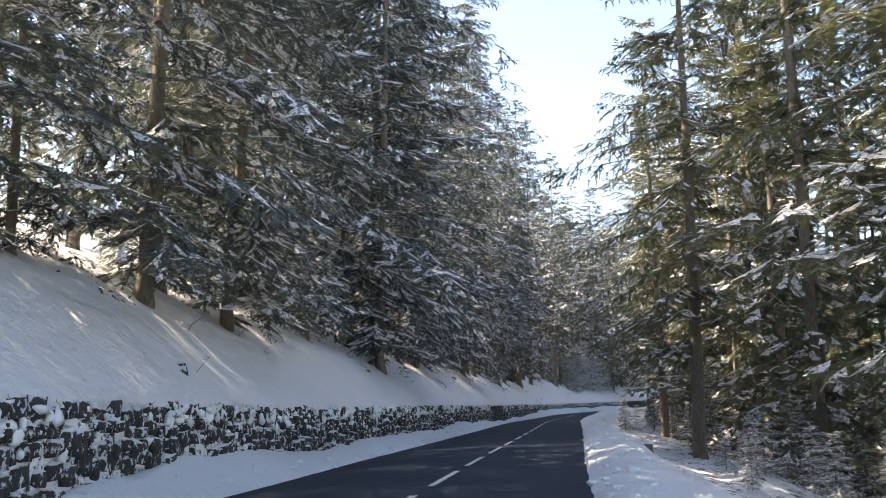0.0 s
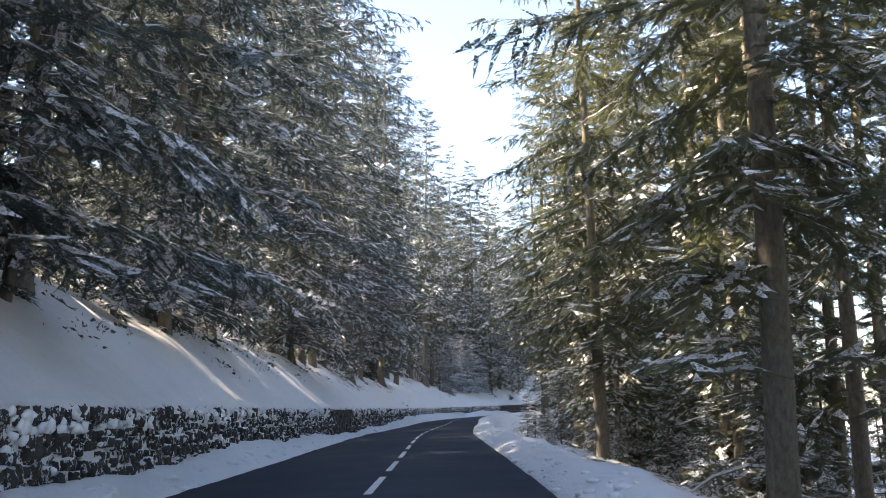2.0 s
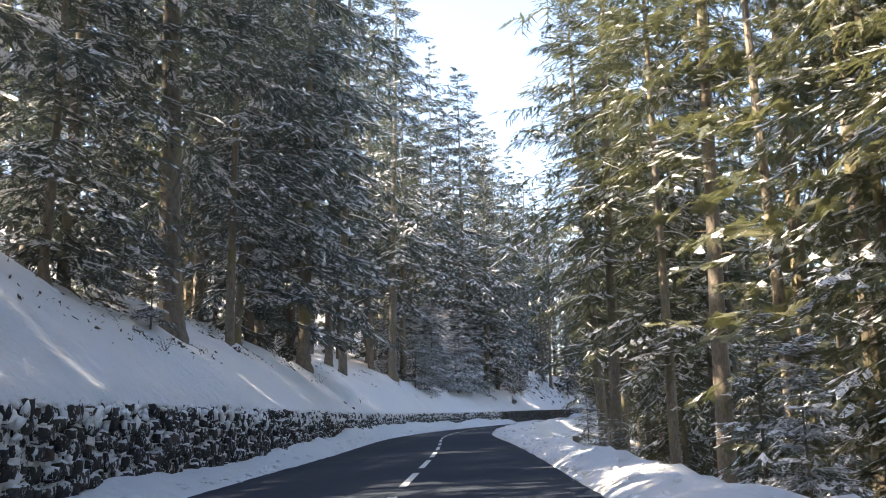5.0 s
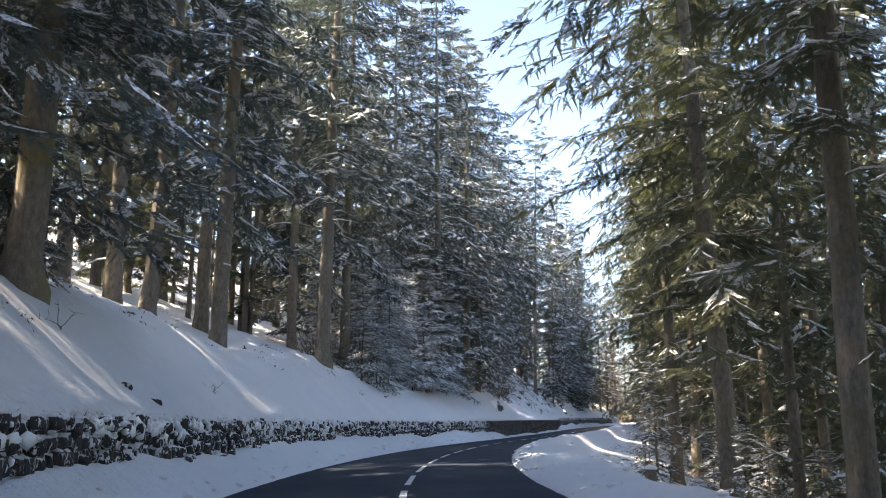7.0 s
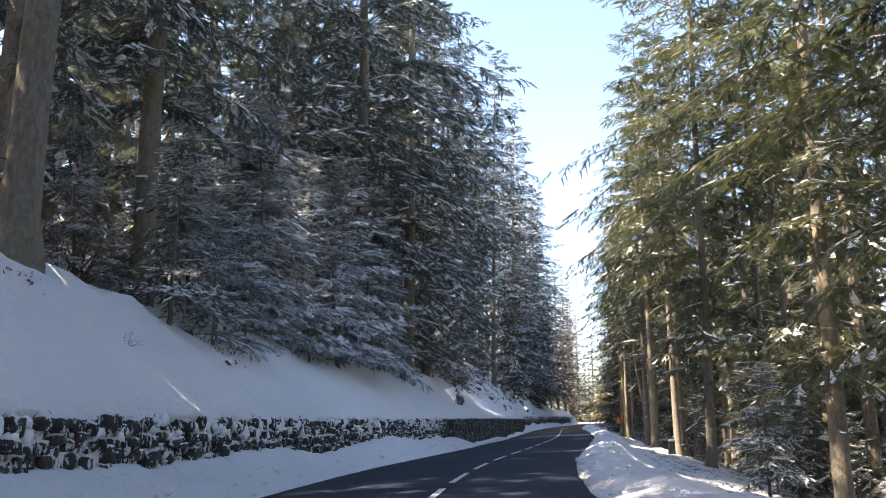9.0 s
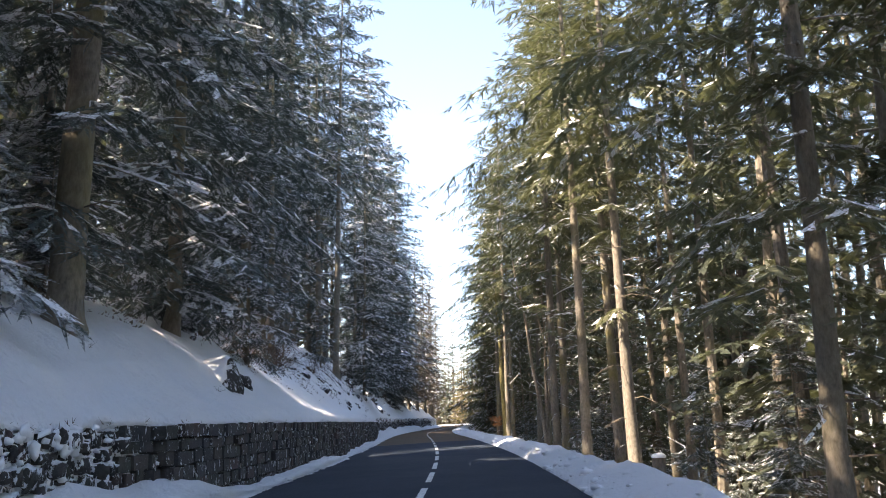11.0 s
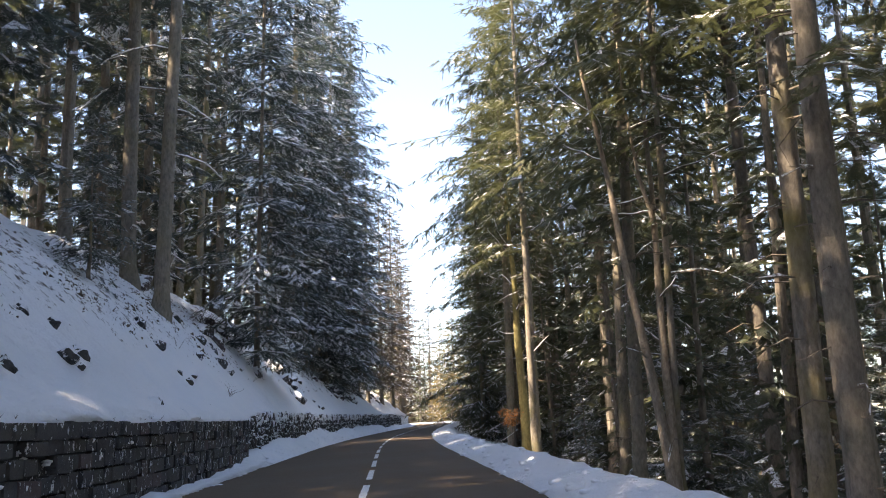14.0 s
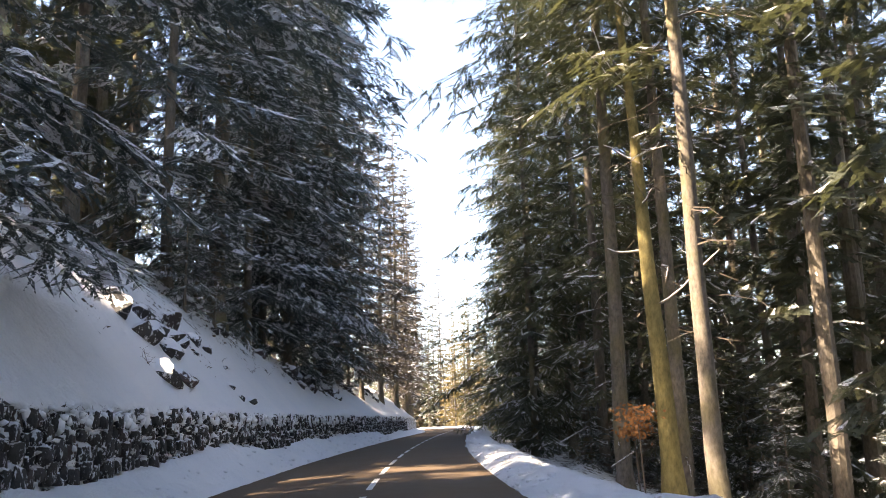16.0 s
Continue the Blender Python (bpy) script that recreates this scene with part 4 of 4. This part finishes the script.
def bare_tree(name, x, y, stems, label, mat, seed, twigs=14, snowy=True):
    """A leafless broadleaved tree: each stem a list of points over the foot."""
    g = random.Random(seed)
    tree = tagged(new(name), label, "tree")
    tree.matrix_basis = pose(x, y, ground_height(x, y) - 0.1)
    for pts, r in stems:
        n = len(pts)
        v, f = tube(pts, [r * (1 - 0.75 * i / (n - 1)) * (1.35 if i == 0 else 1) for i in range(n)], 10)
        part("stem", mesh_of("stem", [tuple(a) for a in v], f, [mat], smooth=True), tree)
        for _ in range(twigs):
            i = g.randrange(n // 4, n - 1)
            p = Vector(pts[i]).lerp(Vector(pts[i + 1]), g.random())
            a = g.uniform(0, 6.28)
            run = limb_run(g, p, (math.cos(a), math.sin(a), g.uniform(0, 0.9)), g.uniform(0.8, 2.8), 0.03, 5, 0.25)
            fine = [run]
            for _ in range(4):
                q = run[0][g.randrange(1, 5)]
                fine.append(limb_run(g, q, (g.uniform(-1, 1), g.uniform(-1, 1), g.uniform(-0.2, 0.7)), g.uniform(0.3, 1.0), 0.012, 3, 0.3))
            v, f = join(fine, 4)
            part("branch", mesh_of("branch", v, f, [DEADWOOD]), tree)
            if snowy and g.random() < 0.5:
                v, f = join([([q + Vector((0, 0, 0.03)) for q in run[0]], [0.022] * 5 + [0.008])], 5)
                part("snow", mesh_of("snow", v, f, [SNOW]), tree, "line of snow on a branch")
    return tree


def build_debris():
    """Bits of bark, twigs and earth that lie on the steep snow below the trees."""
    g = random.Random(31)
    V, F = [], []
    for _ in range(620):
        s0, lat0 = g.choice((g.uniform(196, 246), g.uniform(196, 312), g.uniform(30, 200), g.uniform(70, 130))), -g.triangular(5.4, 9.8, 8.2)
        for _ in range(g.randrange(8, 34)):
            s, lat = s0 + g.gauss(0, 0.4), lat0 + g.gauss(0, 0.22)
            if lat > -4.8:
                continue
            x, y = on_line(s, lat)
            z = ground_height(x, y)
            size, a, n = min(g.expovariate(1 / 0.025) + 0.015, 0.12), g.uniform(0, 6.28), len(V)
            c, d = math.cos(a) * size, math.sin(a) * size
            V += [(x - c, y - d, z - 0.02), (x + c, y + d, z + g.uniform(0.0, 0.08)), (x - d * 0.5, y + c * 0.5, z + size * g.uniform(0.2, 1.0)), (x + d * 0.4, y - c * 0.4, z)]
            F += [(n, n + 1, n + 2), (n, n + 3, n + 1), (n + 3, n + 2, n + 1)]
    tagged(new("fallen_bark", mesh_of("fallen_bark", V, F, [DEADWOOD])), "scattered bark, twigs and earth on the snowy bank", "debris", kind="stuff")


build_debris()
MOSSY = bark_material("mossy_bark", (0.115, 0.096, 0.036), (0.29, 0.24, 0.09), 1.0)
PALE = bark_material("pale_bark", (0.15, 0.12, 0.09), (0.40, 0.33, 0.25), 0.4)


def sway(g, height, dx, dy, wave, n=12):
    return [(dx * (i / n) + wave * math.sin(i * 0.9 + g) * (i / n), dy * (i / n) + wave * math.cos(i * 0.7 + g) * (i / n), height * i / n) for i in range(n + 1)]


def stump(x, y, r, h):
    g = random.Random(int(x * 10))
    foot = tagged(new("tree_stump"), "short brown tree stump capped with snow beside the road", "stump")
    foot.matrix_basis = pose(x, y, ground_height(x, y) - 0.05)
    v, f = tube([(0, 0, 0), (0, 0, 0.12), (0.01, 0, h * 0.6), (0.02, 0.01, h)], [r * 1.3, r * 1.05, r, r * 0.97], 12)
    part("trunk", mesh_of("trunk", [tuple(a) for a in v], f, [BARK]), foot)
    v, f = tube([(0.02, 0, h - 0.01), (0.02, 0, h + 0.05), (0.02, 0, h + 0.11), (0.02, 0, h + 0.14)], [r * 1.08, r * 1.15, r * 0.85, r * 0.3], 12)
    part("snow_cap", mesh_of("snow_cap", [tuple(a) for a in v], f, [SNOW], smooth=True), foot)


def shrub(x, y, size, seed, mat, label, count=14, group="bare shrubs"):
    g = random.Random(seed)
    runs = []
    for _ in range(count):
        a = g.uniform(0, 6.28)
        run = limb_run(g, (g.uniform(-0.1, 0.1) * size, g.uniform(-0.1, 0.1) * size, 0), (math.cos(a), math.sin(a), g.uniform(0.5, 2.0)), size * g.uniform(0.5, 1.1), 0.012 * size ** 0.5, 5, 0.3)
        runs.append(run)
        for _ in range(4):
            q = run[0][g.randrange(1, 6)]
            runs.append(limb_run(g, q, (g.uniform(-1, 1), g.uniform(-1, 1), g.uniform(-0.3, 0.8)), size * g.uniform(0.15, 0.45), 0.006 * size ** 0.5, 3, 0.3))
    v, f = join(runs, 3)
    ob = new("shrub", mesh_of("shrub", v, f, [mat]))
    ob.matrix_basis = pose(x, y, ground_height(x, y) - 0.03)
    return tagged(ob, label, "shrub", group)


bare_tree("forked_tree", 64.5, 193.7, [(sway(0.4, 15, -1.6, 1.2, 0.25), 0.18), (sway(2.0, 15.5, 0.5, 0.5, 0.22), 0.17), ([(0.3, 0.3, 8.3), (0.2, 0.3, 9.0), (-0.15, 0.35, 10.2), (-0.3, 0.4, 11.5), (-0.5, 0.4, 13), (-0.5, 0.5, 15)], 0.09)], "slender leafless forked tree with pale bending stems", PALE, 3, 9)
bare_tree("beech_tree", 74.6, 217.1, [(sway(1.0, 17, -0.5, 0.2, 0.2), 0.32)], "mossy yellow-green leafless beech beside the road", MOSSY, 4, 16)
bare_tree("mossy_tree", -10.1, 28.4, [(sway(0.2, 17, 1.6, 0.4, 0.15), 0.27)], "mossy leafless tree trunk with curving snowy branches", MOSSY, 5, 18)
for x, y, r, h in ((46.0, 159.2, 0.2, 0.75), (7.4, 33.2, 0.18, 0.35), (26.0, 116.8, 0.2, 0.6)):
    stump(x, y, r, h)
TWIG = plain_material("brown_twig", (0.05, 0.035, 0.025), (0.15, 0.10, 0.07), 9)
for _ in range(46):
    s, lat = rng.uniform(34, 300), -rng.uniform(4.7, 7.0)
    x, y = on_line(s, lat)
    shrub(x, y, rng.uniform(0.15, 0.6), rng.random(), TWIG, "few bare brown twigs sticking out of the snow", rng.randrange(2, 6), "twigs on the bank")
for s, lat, size in ((158, -8.2, 2.2), (161, -8.8, 2.6), (166, -8.0, 1.6), (201, -7.0, 2.4), (204, -6.6, 1.9), (205.5, -7.6, 2.6), (207, -7.2, 2.2), (211, -7.5, 1.8), (96, -8.0, 1.4), (222, -7.2, 1.2), (246, -7.6, 1.5)):
    x, y = on_line(s, lat)
    shrub(x, y, size, s, TWIG, "tangled leafless brown shrub at the wood's edge", 22)


def withered_spray(x, y, z, size, seed):
    """A low beech branch that has kept its orange leaves."""
    g = np.random.default_rng(seed)
    n = 190
    c = g.normal(0, 1, (n, 3)) * np.array([0.55, 0.4, 0.22]) * size
    u = g.normal(0, 1, (n, 3))
    u /= np.linalg.norm(u, axis=1)[:, None]
    w = np.cross(u, g.normal(0, 1, (n, 3)))
    w /= np.linalg.norm(w, axis=1)[:, None]
    V = np.stack([c - u * 0.075, c + w * 0.045, c + u * 0.075, c - w * 0.045], 1).reshape(-1, 3)
    spray = tagged(new("beech_sapling"), "beech sapling still holding withered orange leaves", "sapling")
    spray.matrix_basis = pose(x, y, z)
    tagged(part("leaves", mesh_of("leaves", V, np.arange(4 * n).reshape(-1, 4), [BEECH]), spray, "withered orange leaves"), kind="stuff")
    drop = z - ground_height(x, y)
    r = random.Random(seed)
    runs = [([Vector((0.1, 0, -drop - 0.1)), Vector((0.05, 0, -drop / 2)), Vector((0, 0, 0.1))], [0.025, 0.02, 0.01])] + [limb_run(r, (0, 0, r.uniform(-0.3, 0.1)), (r.uniform(-1, 1), r.uniform(-1, 1), 0.1), size * 0.9, 0.01, 4, 0.2) for _ in range(9)]
    v, f = join(runs, 4)
    part("stem", mesh_of("stem", v, f, [DEADWOOD]), spray)


withered_spray(73.7, 217.4, ground_height(73.7, 217.4) + 2.4, 0.7, 2)
withered_spray(74.2, 218.2, ground_height(74.2, 218.2) + 2.0, 0.5, 3)


# ---- dry tufts on the wall's edge ----
def build_tufts():
    g = random.Random(9)
    V, F = [], []
    for _ in range(2800):
        s = g.uniform(14, 320)
        if 183 < s < 236 and g.random() < 0.7:
            continue
        lat = -4.0 + wall_out(s) - g.uniform(0.0, 0.16)
        x, y = on_line(s, lat)
        z = 1.27 + wall_up(s) + RISE * x + g.uniform(-0.14, 0.1)
        for _ in range(3):
            a, l = g.uniform(0, 6.28), g.uniform(0.03, 0.13)
            n = len(V)
            V += [(x - 0.005, y, z), (x + 0.005, y + 0.004, z), (x + math.cos(a) * l * 0.7, y + math.sin(a) * l * 0.7, z + l * g.uniform(-0.4, 0.9))]
            F.append((n, n + 1, n + 2))
    tagged(new("dry_grass", mesh_of("dry_grass", V, F, [TWIG])), "dark dry grass tufts along the wall top", "grass", kind="stuff")


build_tufts()


# ---- firs that close the far bend ----
for i in range(115):
    s, lat = rng.uniform(338, 430), 4.6 + abs(rng.gauss(0, 9))
    x, y = on_line(s, lat)
    if free(x, y, 1.6) and station_of(x, y)[1] > 4.5:
        STANDING.append((x, y))
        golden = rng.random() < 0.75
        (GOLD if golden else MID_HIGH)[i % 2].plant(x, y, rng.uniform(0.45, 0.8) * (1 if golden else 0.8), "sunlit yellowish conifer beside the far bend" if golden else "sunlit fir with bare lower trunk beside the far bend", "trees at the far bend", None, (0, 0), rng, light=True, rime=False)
for s, lat, size in ((358, -5.4, 0.7), (364, -6.0, 0.8)):
    x, y = on_line(s, lat)
    MID_FULL[int(s) % 2].plant(x, y, size, "brownish fir beyond the last stretch of wall", "trees at the far bend", None, (0, 0), rng, light=True, rime=False)
for i in range(26):
    s, lat = 352 + 3.1 * i, 7 + rng.uniform(0, 16)
    x, y = on_line(s, lat)
    if station_of(x, y)[1] > 5:
        MID_FULL[i % 2].plant(x, y, rng.uniform(0.6, 0.9), "tall olive fir closing the view beyond the far bend", "trees at the far bend", None, (0, 0), rng, light=True, rime=False)
for x, y, size in ((122, 333, 1.0), (125, 337, 1.1), (127.5, 342, 1.05), (129.5, 336.5, 1.0), (124, 342, 1.1), (132, 344, 0.95), (120.5, 337, 1.0)):
    LARCH[int(x) % 2].plant(x, y, size, "tall greyish-brown conifer standing beyond the far bend", "larches", None, (0, 0), rng, "larch_tree", light=True)
for s, lat in ((292, -6.6), (298, -6.8), (303, -5.9), (308, -6.6), (313, -5.6), (318, -6.3), (323, -5.3), (328, -6.0), (333, -5.0), (339, -4.8), (344, -4.4), (349, -5.0), (354, -4.6)):
    x, y = on_line(s, lat)
    LARCH[int(s) % 2].plant(x, y, rng.uniform(0.8, 1.0), "thin russet-brown conifer with bare twigs at the wood's edge", "larches", None, (0, 0), rng, "larch_tree")


# ---- clods of ploughed snow along both edges ----
def build_clods():
    g = random.Random(21)
    bm = bmesh.new()
    bmesh.ops.create_icosphere(bm, subdivisions=1, radius=0.5)
    base = np.array([v.co[:] for v in bm.verts])
    tri = np.array([[v.index for v in f.verts] for f in bm.faces])
    bm.free()
    V, F = [], []
    for i in range(2300):
        s = g.uniform(24, 300)
        lat = g.choice((2.33 + abs(g.gauss(0, 0.35)), 2.33 + abs(g.gauss(0, 0.9)), -3.1 - abs(g.gauss(0, 0.3))))
        x, y = on_line(s, lat)
        size = min(g.expovariate(1 / 0.06) + 0.04, 0.2)
        k = base * (1 + 0.5 * (np.random.default_rng(i).random((len(base), 1)) - 0.5)) * np.array([size * g.uniform(0.8, 1.5), size * g.uniform(0.8, 1.5), size * 0.55])
        z = np.interp(lat, [-4.0, -3.25, -3.12, 0, 2.36, 2.6, 2.85, 3.45, 4.1], [0.4, 0.1, 0.035, 0, 0.035, 0.15, 0.21, 0.18, -0.4]) + RISE * x
        dz, _ = ground_shift(s, lat, x, y, 0.0)
        V.append(k + np.array([x, y, ground_height(x, y) if lat > 2.5 else z + dz]))
        F.append(tri + 12 * i)
    for j in range(2600):
        s = g.uniform(10, 320)
        plain = 181 < s < 235.5 or 90.5 < s < 96.5
        if plain and g.random() < 0.6:
            continue
        lat = -4.07 + wall_out(s) + g.uniform(-0.03, 0.02)
        x, y = on_line(s, lat)
        size, z = (g.uniform(0.04, 0.1) if plain else min(g.expovariate(1 / 0.06) + 0.05, 0.24)), 1.32 + wall_up(s) - abs(g.gauss(0, 0.6 if plain else 0.35))
        m = np.array(pose(0, 0, 0, 0, g.uniform(-30, 30), math.degrees(turn_at(s)) + 90))[:3, :3]
        k = (base * (1 + 0.7 * (np.random.default_rng(j).random((len(base), 1)) - 0.5)) * np.array([size * g.uniform(0.6, 2.2 if plain else 1.3), 0.12, size * g.uniform(0.5, 1.1)])) @ m.T
        F.append(tri + 12 * len(V))
        V.append(k + np.array([x, y, z + RISE * x]))
    # tongues of snow that hang over the rubble wall's top
    for j in range(2600):
        s = g.uniform(10, 320)
        if 180 < s < 236.5 or 90 < s < 97 or wobble(s, 0, 0.35, 41) < -0.12:
            continue
        lat = -4.06 + wall_out(s) + g.uniform(-0.02, 0.03)
        x, y = on_line(s, lat)
        wide, tall = g.uniform(0.1, 0.34), g.uniform(0.08, 0.26)
        m = np.array(pose(0, 0, 0, 0, g.uniform(-20, 20), math.degrees(turn_at(s)) + 90))[:3, :3]
        k = (base * (1 + 0.9 * (np.random.default_rng(j + 5000).random((len(base), 1)) - 0.5)) * np.array([wide, 0.12, tall])) @ m.T
        F.append(tri + 12 * len(V))
        V.append(k + np.array([x, y, 1.34 + wall_up(s) - tall * g.uniform(0.2, 0.9) - abs(g.gauss(0, 0.1)) + RISE * x]))
    tagged(new("snow_clods", mesh_of("snow_clods", np.concatenate(V), np.concatenate(F), [SNOW], smooth=True)), "clods of snow along the road and stuck to the wall", "snow", kind="stuff")


build_clods()
